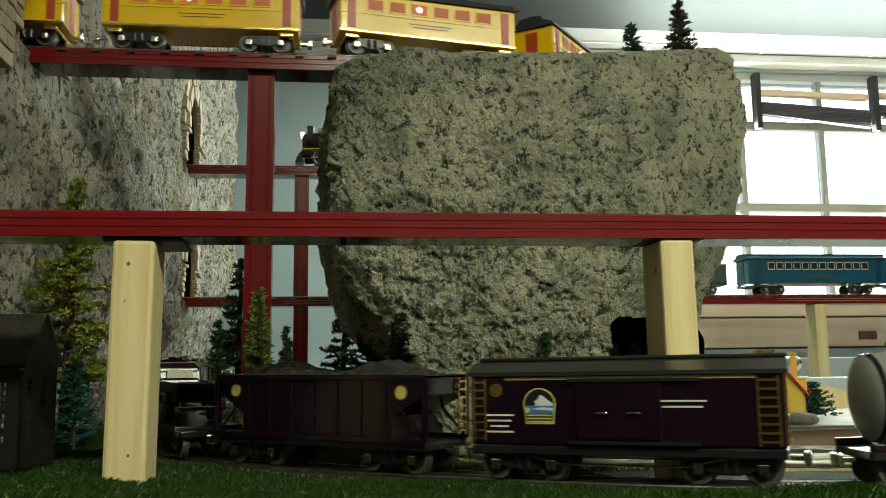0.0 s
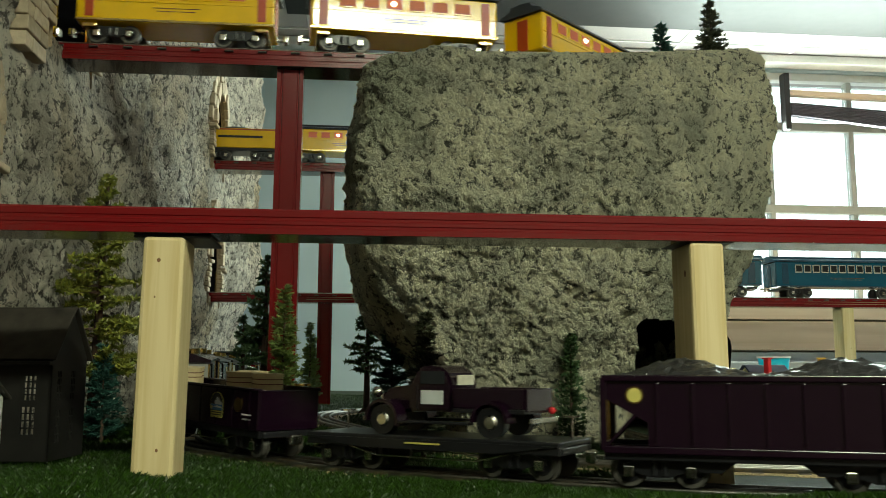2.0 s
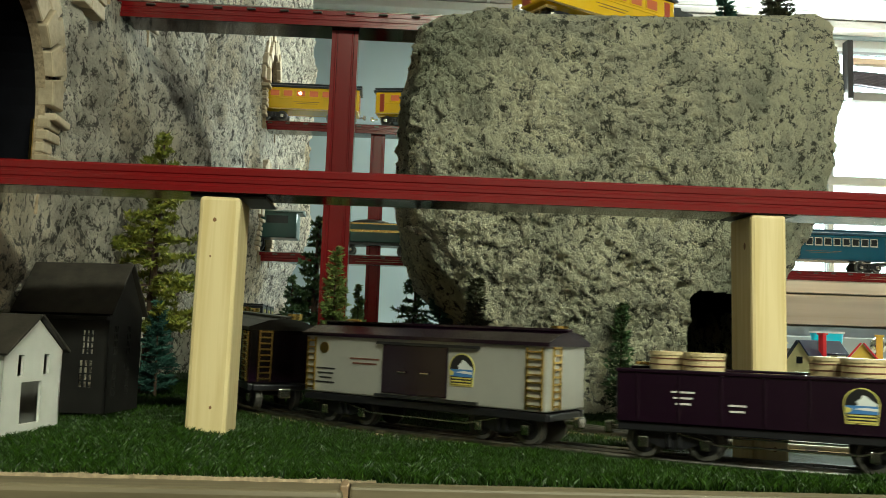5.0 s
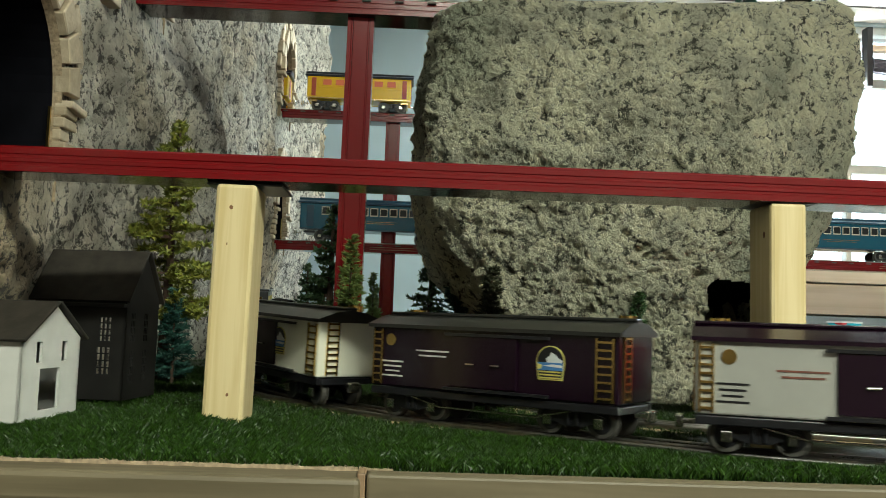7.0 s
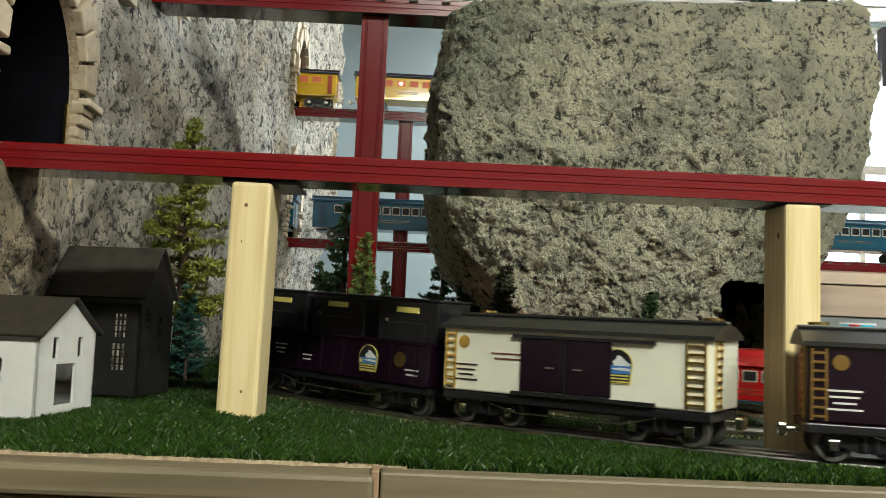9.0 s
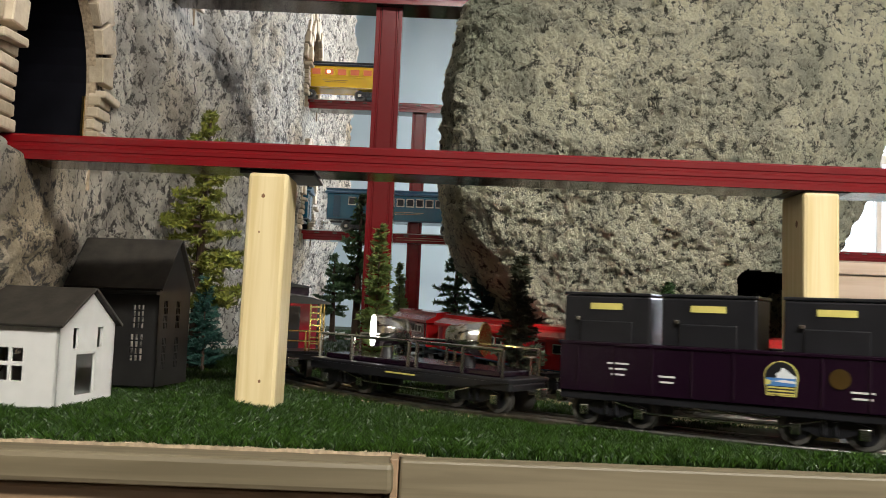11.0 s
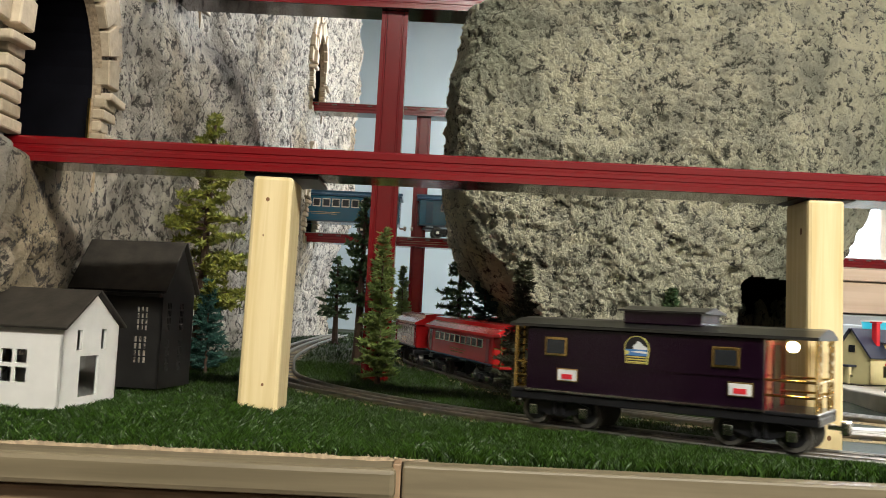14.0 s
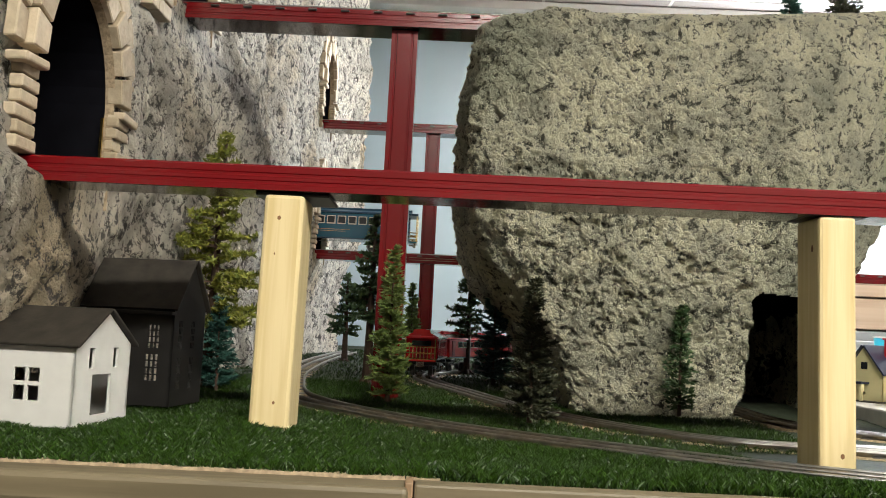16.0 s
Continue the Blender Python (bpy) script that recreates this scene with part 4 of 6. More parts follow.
def house(name, m, L, W, H, peak, wall, roof, front_holes, gable_holes, label, over=0.006, back=True):
    """A gabled house: the long side along -x from the corner, the gable along +y."""
    h = holder(name, m, label, "model house", "model houses")
    a = part("wall", wall_panel(L, H, front_holes), wall, h)
    a.matrix_basis = pose(-L, 0, 0)
    if back:
        b = part("wall", wall_panel(L, H, front_holes[:2]), wall, h)
        b.matrix_basis = pose(-L, W - 0.003, 0)
    c = part("gable_wall", wall_panel(W, H, gable_holes, peak), wall, h)
    c.matrix_basis = pose(0.0, 0, 0, 0, 0, 90)
    d = part("gable_wall", wall_panel(W, H, [], peak), wall, h)
    d.matrix_basis = pose(-L + 0.003, 0, 0, 0, 0, 90)
    sl = math.atan2(peak, W / 2)
    n = math.hypot(peak, W / 2) + over
    for side in (0, 1):
        bm = bx(-L - over, over, -0.0, n, 0.0005, 0.0035, 0.0008)
        r = part("roof_slope", bm, roof, h)
        if side == 0:
            r.matrix_basis = pose(0, -over * math.cos(sl), H - over * math.sin(sl), math.degrees(sl))
        else:
            r.matrix_basis = pose(-L, W + over * math.cos(sl), H - over * math.sin(sl), math.degrees(sl), 0, 180)
    return h


def houses():
    # white house, its corner to the front
    f = [(0.010, 0.022, 0.043, 0.056), (0.025, 0.037, 0.043, 0.056), (0.010, 0.022, 0.025, 0.039), (0.025, 0.037, 0.025, 0.039),
         (0.062, 0.074, 0.043, 0.056), (0.077, 0.089, 0.043, 0.056), (0.062, 0.074, 0.025, 0.039), (0.077, 0.089, 0.025, 0.039)]
    gb = [(0.024, 0.034, 0.056, 0.076), (0.070, 0.080, 0.056, 0.076), (0.032, 0.068, 0.010, 0.050)]
    h = house("white_house", pose(-0.350, 0.848, 0.026, 0, 0, -8), 0.125, 0.105, 0.079, 0.034, HOUSEWHITE, SHINGLE, f, gb, "white card house with a dark grey roof on the grass")
    # black two-storey house
    def grid(x, z, w, hh, nx, nz, top):
        out = []
        for i in range(nx):
            for j in range(nz):
                out.append((x + i * w / nx + 0.0008, x + (i + 1) * w / nx - 0.0008, z + j * hh / nz + 0.0008, z + (j + 1) * hh / nz - 0.0008))
        return out
    f = grid(0.082, 0.030, 0.018, 0.034, 3, 4, 1) + grid(0.084, 0.070, 0.016, 0.030, 3, 4, 1) + grid(0.03, 0.030, 0.018, 0.034, 3, 4, 1)
    gb = grid(0.014, 0.020, 0.012, 0.040, 3, 4, 1) + grid(0.014, 0.070, 0.012, 0.036, 3, 4, 1) + grid(0.050, 0.020, 0.012, 0.040, 3, 4, 1) + grid(0.050, 0.070, 0.012, 0.036, 3, 4, 1)
    h = house("black_house", pose(-0.336, 1.10, 0.026, 0, 0, -8), 0.118, 0.092, 0.122, 0.060, CHAR, SHINGLE, f, gb, "black card house with small paned windows and a steep roof", back=False)
    part("eave_board", bx(-0.12, 0.002, -0.012, 0.0, 0.112, 0.1165, 0.001), CHAR, h)
    # toy town beyond the rock
    base = 0.045
    tagged(part("town_base", bx(0.665, 3.0, 1.24, 2.28, 0.010, base, 0.003), BARE), "raised white base board under the toy houses", "board", kind="structure")
    tagged(part("town_edge", bx(0.66, 3.0, 1.228, 1.238, 0.010, base - 0.004, 0.002), PLY), "brown wooden edge of the toy town's base", "board", kind="structure")
    f = [(0.012, 0.024, 0.014, 0.034), (0.058, 0.070, 0.014, 0.034)]
    for nm, m, L, W, H, pk, wl, rf, chim, lb in (
            ("cream_house", pose(0.715, 1.60, base, 0, 0, -152), 0.105, 0.072, 0.050, 0.046, CREAMHOUSE, NAVYROOF, BRIGHTRED, "cream toy house with a dark blue roof and red chimney"),
            ("cream_house", pose(0.76, 1.86, base, 0, 0, -150), 0.095, 0.070, 0.042, 0.036, CREAMHOUSE, SHINGLE, CREAMHOUSE, "small cream toy bungalow with a grey roof"),
            ("yellow_house", pose(0.712, 1.400, base, 0, 0, -118), 0.085, 0.080, 0.044, 0.050, MUSTARD, BRIGHTRED, MUSTARD, "mustard yellow toy house with a red and white roof")):
        hh = house(nm, m, L, W, H, pk, wl, rf, f, [(0.026, 0.038, 0.012, 0.032)], lb)
        part("chimney", bx(-0.040, -0.030, W - 0.020, W - 0.010, H + 0.006, H + pk + 0.012, 0.001), chim, hh, "painted chimney")
        part("chimney_cap", bx(-0.042, -0.028, W - 0.022, W - 0.008, H + pk + 0.012, H + pk + 0.015, 0.0005), chim, hh)
        part("porch_roof", bx(0.0, 0.022, 0.008, 0.046, 0.030, 0.034, 0.001), BRIGHTRED if wl is MUSTARD else rf, hh)
        for py in (0.010, 0.044):
            part("porch_post", bx(0.017, 0.021, py - 0.002, py + 0.002, 0, 0.030), wl, hh)
        part("dormer", bx(-0.075, -0.050, W - 0.012, W + 0.004, H + 0.002, H + 0.022, 0.001), wl, hh)
        part("dormer_roof", bx(-0.078, -0.047, W - 0.016, W + 0.008, H + 0.0222, H + 0.0255, 0.001), WHITE if wl is MUSTARD else rf, hh)
        part("dormer_window", bx(-0.069, -0.056, W + 0.004, W + 0.0048, H + 0.006, H + 0.018), WINDARK, hh)
        part("attic_window", bx(0.0, 0.0012, W / 2 - 0.006, W / 2 + 0.006, H + 0.006, H + 0.018), WINDARK, hh)
        part("base_plate", bx(-L - 0.006, 0.026, -0.006, W + 0.008, 0.0002, 0.0018), SHINGLE, hh)
    lamp = holder("station_lamp", pose(0.905, 1.62, base), "polished silver ball lamp on a stand", "lamp")
    part("stand", cyl(B(), (0, 0, 0), (0, 0, 0.080), 0.010, 0.006), NICKEL, lamp)
    part("globe", ball(B(), (0, 0, 0.092), 0.0155, n=20), NICKEL, lamp, "", True)
    part("rim", cyl(B(), (-0.004, -0.014, 0.094), (-0.005, -0.0165, 0.094), 0.008, 0.007, 16), STEEL, lamp)
    bucket = cyl(B(), (0, 0, 0), (0, 0, 0.070), 0.034, 0.044, 28)
    ob = part("plastic_tub", bucket, CYAN, None, "", True)
    ob.matrix_basis = pose(1.215, 2.45, 0.1005)
    tagged(ob, "cyan plastic tub on the far ledge", "tub")
    part("rim", cyl(B(), (0, 0, 0.066), (0, 0, 0.071), 0.0465, 0.0465, 28), WHITE, ob, "pale rim")
    bxx = holder("cardboard_box", pose(1.00, 2.36, 0.1005), "small black cardboard box with an orange mark", "box")
    part("carton", bx(-0.035, 0.035, -0.02, 0.02, 0, 0.052, 0.001), BLACK, bxx)
    part("mark", bx(0.012, 0.030, -0.0212, -0.0202, 0.012, 0.045), ORANGE, bxx, "orange mark")
    tagged(part("near_ledge", bx(0.80, 3.1, 2.30, 2.55, 0.010, 0.100, 0.004), GREYWALL), "pale grey ledge behind the toy town", "ledge", kind="structure")
    st = ball(B(), (0, 0, 0), 0.022, 1.2, 0.8, 0.5, 16)
    for v in st.verts:
        v.co += v.normal * 0.004 * noise.noise(v.co * 90)
    ob = part("pale_stone", st, BARE)
    ob.matrix_basis = pose(0.725, 1.275, base + 0.008)
    tagged(ob, "small pale stone beside the toy house", "stone")
    tagged(part("far_ledge", bx(0.9, 4.2, 2.78, 3.15, 0.02, 0.16, 0.004), GREYWALL), "pale grey lower bench under the window", "ledge", kind="structure")
    cn = holder("counter", pose(0, 0, 0), "long pale wooden counter boards stacked under the window", "counter")
    part("board", bx(1.0, 4.2, 3.2, 3.9, 0.0, 0.20, 0.004), GREYWALL, cn)
    part("board", bx(1.0, 4.2, 3.18, 3.9, 0.205, 0.315, 0.004), BEIGE, cn)
    part("board", bx(1.0, 4.2, 3.16, 3.9, 0.32, 0.375, 0.006), BEIGE, cn)
    part("sticker", bx(2.02, 2.09, 3.174, 3.179, 0.23, 0.262), RUST, cn, "faded orange sticker")
    part("sticker", bx(2.22, 2.28, 3.174, 3.179, 0.23, 0.262), RUST, cn, "faded orange sticker")
    ramp = B()
    prism(ramp, [(0, 0), (0.16, 0), (0.16, 0.03), (0, 0.075)], "y", 0, 0.02)
    ob = part("wooden_ramp", ramp, PINE)
    ob.matrix_basis = pose(0.955, 1.78, base)
    tagged(ob, "pale wooden wedge ramp", "ramp")
    tagged(part("bare_strip", bx(0.42, 2.6, 0.862, 0.900, 0.004, 0.0098), BARE), "bare white strip of table between the tracks", "board", kind="structure")
    tagged(part("bare_strip", bx(0.44, 2.6, 1.10, 1.13, 0.008, 0.0165), BARE), "bare white strip of table", "board", kind="structure")


# ---- rolling stock: x is the way it runs, z = 0 the rail top ----
def bogie(car, x, gauge=0.054, r=0.0165, base=0.058, black=None):
    """A truck: bolster, open side frames with springs, bright journal boxes, four flanged wheels."""
    t = part("truck", bx(x - 0.008, x + 0.008, -gauge / 2 - 0.004, gauge / 2 + 0.004, r * 0.9, r * 1.7, 0.001), BLACK, car)
    for s in (-1, 1):
        y = s * (gauge / 2 + 0.0065)
        h = base / 2
        top = [(x - h - 0.007, r * 0.95), (x - h - 0.006, r * 1.32), (x - 0.012, r * 1.72), (x + 0.012, r * 1.72), (x + h + 0.006, r * 1.32), (x + h + 0.007, r * 0.95)]
        low = [(x + h - 0.005, r * 0.95), (x + 0.009, r * 0.62), (x - 0.009, r * 0.62), (x - h + 0.005, r * 0.95)]
        part("side_frame", prism(B(), top + low, "y", y - 0.0013, y + 0.0013), BLACK, t)
        for k in (-1, 1):
            xx = x + k * h
            part("spring", cyl(B(), (x + k * 0.005, y + s * 0.002, r * 0.75), (x + k * 0.005, y + s * 0.002, r * 1.5), 0.0026, n=8), BLACK, t)
            part("journal", bx(xx - 0.0048, xx + 0.0048, *sorted((y, y + s * 0.0045)), r * 0.62, r * 1.28, 0.0012), NICKEL, t, "nickel journal box")
            w = cyl(B(), (xx, s * (gauge / 2 - 0.003), r), (xx, s * (gauge / 2 + 0.003), r), r, r * 0.96, 24)
            cyl(w, (xx, s * (gauge / 2 - 0.005), r), (xx, s * (gauge / 2 - 0.003), r), r * 1.10, r * 1.10, 24)
            wh = part("wheel", w, WHEEL, t)
            part("hub", cyl(B(), (xx, s * (gauge / 2 + 0.003), r), (xx, s * (gauge / 2 + 0.0036), r), r * 0.72, r * 0.66, 20), BLACK, wh)
    return t


def coupler(car, x, s):
    bm = bx(min(x, x + s * 0.018), max(x, x + s * 0.018), -0.003, 0.003, 0.022, 0.027, 0.001)
    box(bm, x + s * 0.016 - 0.004, x + s * 0.016 + 0.004, -0.008, 0.008, 0.018, 0.031, 0.002)
    part("coupler", bm, NICKEL, car, "nickel coupler")


def ladder(car, x, y, z0, z1, n, w, ax, mat=None):
    """Brass ladder; ax 'y' lies on a side, 'x' on an end."""
    bm = B()
    for k in range(n):
        z = z0 + (z1 - z0) * (k + 0.5) / n
        if ax == "y":
            box(bm, x - w / 2, x + w / 2, y - 0.0016, y + 0.0016, z - 0.0011, z + 0.0011)
        else:
            box(bm, x - 0.0016, x + 0.0016, y - w / 2, y + w / 2, z - 0.0011, z + 0.0011)
    for s in (-1, 1):
        if ax == "y":
            box(bm, x + s * w / 2 - 0.001, x + s * w / 2 + 0.001, y - 0.001, y + 0.001, z0, z1)
        else:
            box(bm, x - 0.001, x + 0.001, y + s * w / 2 - 0.001, y + s * w / 2 + 0.001, z0, z1)
    part("ladder", bm, mat or BRASS, car, "brass ladder")


def emblem(car, x, z, r, y):
    """Arched railway emblem, a snow peak over a blue sea in a yellow frame, without lettering."""
    s = 1 if y > 0 else -1

    def dome(k):
        return [(x - r * k * 0.86, z - r * k)] + [(x + r * k * math.cos(a), z + r * 0.15 + (r * k) * math.sin(a)) for a in np.linspace(math.pi, 0, 17)] + [(x + r * k * 0.86, z - r * k)]
    e = part("emblem", prism(B(), dome(1.0), "y", *sorted((y, y + s * 0.0008))), PALEYELLOW, car, "arched yellow, blue and white emblem")
    part("field", prism(B(), dome(0.93), "y", *sorted((y, y + s * 0.0011))), BLACK, e)
    bm = prism(B(), [(x - s * r * u, z + r * v) for u, v in ((-0.40, 0.02), (-0.22, 0.16), (-0.30, 0.34), (-0.05, 0.52), (0.05, 0.74), (0.28, 0.66), (0.55, 0.42), (0.85, 0.24), (0.86, 0.0))], "y", *sorted((y, y + s * 0.0014)))
    part("snowfield", bm, SNOW, e)
    part("sea", bx(x - r * 0.88, x + r * 0.88, *sorted((y, y + s * 0.0017)), z - r * 0.38, z + r * 0.10), SEABLUE, e)
    bm = prism(B(), [(x - s * r * u, z + r * v) for u, v in ((-0.5, -0.10), (0.2, 0.0), (0.86, -0.05), (0.86, -0.20), (0.1, -0.16))], "y", *sorted((y, y + s * 0.0019)))
    part("foam", bm, SNOW, e)
    bm = prism(B(), [(x - s * r * u, z + r * v) for u, v in ((-0.89, 0.02), (-0.55, -0.08), (-0.62, -0.30), (-0.89, -0.34))], "y", *sorted((y, y + s * 0.0020)))
    part("shore", bm, PALEYELLOW, e)
    for k in range(3):
        zz = z - r * (0.48 + 0.19 * k)
        part("band", bx(x - r * 0.76, x + r * 0.76, *sorted((y, y + s * 0.0016)), zz - r * 0.045, zz + r * 0.045), PALEYELLOW, e)


def bars(car, x, z, w, n, y, mat=None, gap=0.0055, h=0.0018):
    s = 1 if y > 0 else -1
    bm = B()
    for k in range(n):
        ww = w * (1 - 0.18 * ((k * 7) % 3))
        box(bm, x - ww / 2, x + ww / 2, *sorted((y, y + s * 0.0006)), z - k * gap - h, z - k * gap)
    part("lettering", bm, mat or PALE, car, "small unreadable lettering")


def underframe(car, L, W, z=0.026, rod=True):
    bm = bx(-L / 2, L / 2, -W / 2 + 0.008, W / 2 - 0.008, z, z + 0.008, 0.0015)
    part("underframe", bm, BLACK, car)
    for s in (-1, 1):
        part("frame_sill", bx(-L / 2, L / 2, s * (W / 2 - 0.004) - 0.003, s * (W / 2 - 0.004) + 0.003, z + 0.0005, z + 0.009, 0.001), BLACK, car)
    if rod:
        for s in (-1, 1):
            y = s * (W / 2 - 0.006)
            bm = B()
            cyl(bm, (-L * 0.32, y, z), (-L * 0.2, y, z - 0.009), 0.0011, n=6)
            cyl(bm, (-L * 0.2, y, z - 0.009), (L * 0.2, y, z - 0.009), 0.0011, n=6)
            cyl(bm, (L * 0.2, y, z - 0.009), (L * 0.32, y, z), 0.0011, n=6)
            part("truss_rod", bm, NICKEL, car)
    for s in (-1, 1):
        coupler(car, s * L / 2, s)
        bogie(car, s * L * 0.33)


def boxcar(label, L, side, roof, door, end, emb, double=False, dark_end=None, stripe=False):
    W, z0, z1 = 0.090, 0.036, 0.106
    c = holder("box_car", pose(0, 0, 0), label, "train car", "freight train cars")
    part("body", bx(-L / 2, L / 2, -W / 2, W / 2, z0, z1, 0.002), side, c)
    pr = [(-W / 2 - 0.004, z1 - 0.002), (-W / 2 - 0.004, z1 + 0.002), (-W / 4, z1 + 0.011), (0, z1 + 0.014), (W / 4, z1 + 0.011), (W / 2 + 0.004, z1 + 0.002), (W / 2 + 0.004, z1 - 0.002)]
    part("roof", prism(B(), pr, "x", -L / 2 - 0.004, L / 2 + 0.004), roof, c)
    part("roof_walk", bx(-L / 2 - 0.003, L / 2 + 0.003, -0.008, 0.008, z1 + 0.0135, z1 + 0.017, 0.001), roof, c)
    for s in (-1, 1):
        y = s * W / 2
        dw = L * (0.34 if double else 0.27)
        d = part("door", bx(-dw / 2, dw / 2, *sorted((y, y + s * 0.0028)), z0 + 0.006, z1 - 0.008, 0.001), door, c)
        if double:
            part("door_edge", bx(-0.0012, 0.0012, *sorted((y, y + s * 0.0036)), z0 + 0.007, z1 - 0.009), BLACK, d)
        for k in (-1, 1):
            part("handle", bx(k * 0.016 - 0.006, k * 0.016 + 0.006, *sorted((y + s * 0.003, y + s * 0.005)), 0.066, 0.0685, 0.0008), NICKEL, d, "nickel handle")
        for zz in (z0 + 0.003, z1 - 0.007):
            part("door_track", bx(-dw * 0.6, dw * 0.95, *sorted((y, y + s * 0.0042)), zz - 0.0014, zz + 0.0018), BLACK, c)
        emblem(c, s * L * (0.26 if emb == "left" else -0.26 if side is MAROON else -0.19), 0.073, 0.0165, y)
        part("herald", cyl(B(), (s * L * 0.41, y, 0.090), (s * L * 0.41, y + s * 0.0008, 0.090), 0.007, 0.007, 20), BRASS, c, "round gold herald")
        bars(c, s * L * 0.40, 0.066, 0.030, 4, y, PALE if side is not CREAM and side is not SILVER else BLACK)
        bars(c, -s * L * 0.20 if emb == "left" else s * L * 0.22, 0.080, 0.045, 2, y, PALE if side is MAROON else RUST)
        ladder(c, L / 2 - 0.014, y + s * 0.001, z0 + 0.002, z1 - 0.004, 8, 0.018, "y")
        ladder(c, -L / 2 + 0.010, y + s * 0.001, z0 + 0.002, z1 - 0.004, 8, 0.012, "y")
        ladder(c, s * L / 2 + s * 0.001, -0.024, z0 + 0.002, z1, 9, 0.016, "x")
        if stripe:
            part("stripe", bx(-L * 0.38, L * 0.42, *sorted((y, y + s * 0.0008)), z1 - 0.006, z1 - 0.003), PALEYELLOW, c, "pale yellow stripe")
        rv = B()
        for k in range(26):
            xx = -L / 2 + L * (k + 0.5) / 26
            box(rv, xx - 0.0007, xx + 0.0007, *sorted((y, y + s * 0.0007)), z0 + 0.002, z0 + 0.0034)
            box(rv, xx - 0.0007, xx + 0.0007, *sorted((y, y + s * 0.0007)), z1 - 0.0042, z1 - 0.003)
        part("rivets", rv, side, c)["kind"] = "stuff"
        part("brake_wheel", cyl(B(), (s * L * 0.44, 0.02, z1 + 0.012), (s * L * 0.44, 0.02, z1 + 0.020), 0.010, 0.010, 14), BRASS, c, "brass brake wheel")
    underframe(c, L, W)
    return c


def hopper(label, L):
    W = 0.09
    c = holder("hopper_car", pose(0, 0, 0), label, "train car", "freight train cars")
    z1 = 0.104
    part("body", prism(B(), [(-L / 2, z1), (-L / 2, z1 - 0.018), (-L * 0.36, 0.062), (-L * 0.36, 0.036), (L * 0.36, 0.036), (L * 0.36, 0.062), (L / 2, z1 - 0.018), (L / 2, z1)], "y", -W / 2, W / 2), MAROON, c)
    for s in (-1, 1):
        y = s * W / 2
        part("rim", bx(-L / 2 - 0.001, L / 2 + 0.001, y - 0.003, y + 0.003, z1 - 0.003, z1 + 0.003, 0.001), MAROON, c)
        part("sill", bx(-L / 2, L / 2, y - 0.003, y + 0.003, 0.033, 0.040, 0.001), MAROON, c)
        for k in (-1, 1):
            part("corner_post", bx(k * L / 2 - 0.003, k * L / 2 + 0.003, y - 0.003, y + 0.003, 0.036, z1, 0.001), MAROON, c)
            part("brace", cyl(B(), (k * L * 0.49, y * 0.97, 0.040), (k * L * 0.38, y * 0.97, 0.075), 0.0018, n=6), MAROON, c)
            e = part("herald", cyl(B(), (k * L * 0.40, y, 0.088), (k * L * 0.40, y + s * 0.001, 0.088), 0.0085, 0.0085, 22), BRASS, c, "oval gold herald")
            part("field", cyl(B(), (k * L * 0.40, y, 0.088), (k * L * 0.40, y + s * 0.0014, 0.088), 0.0068, 0.0068, 22), PALEYELLOW, e)
        for k in range(7):
            x = -L * 0.33 + L * 0.66 * k / 6
            part("rib", bx(x - 0.002, x + 0.002, *sorted((y, y + s * 0.002)), 0.040, z1 - 0.004, 0.0008), MAROON, c)
        ladder(c, s * (L / 2) + s * 0.003, 0.030, 0.040, z1, 7, 0.016, "x")
        for k in (-1, 1):
            part("chute", prism(B(), [(k * L * 0.05, 0.036), (k * L * 0.30, 0.036), (k * L * 0.20, 0.016), (k * L * 0.14, 0.016)], "y", *sorted((y * 0.2, y * 0.8))), BLACK, c)
    bm = B()
    n, m = 60, 16
    g = [[bm.verts.new((-L * 0.49 + L * 0.98 * i / n, -W * 0.47 + W * 0.94 * j / m,
                        z1 + 0.002 + (0.017 * (0.55 + 0.45 * math.cos(4 * math.pi * i / n + math.pi)) * math.sin(math.pi * j / m) + 0.005 * noise.noise((i * 0.55, j * 0.6, 3))) * math.sin(math.pi * min(1, 8 * i / n, 8 * (n - i) / n) / 2))) for j in range(m + 1)] for i in range(n + 1)]
    for i in range(n):
        for j in range(m):
            bm.faces.new((g[i][j], g[i + 1][j], g[i + 1][j + 1], g[i][j + 1]))
    part("coal_load", bm, COAL, c, "heaped black coal")
    underframe(c, L, W, rod=False)
    return c


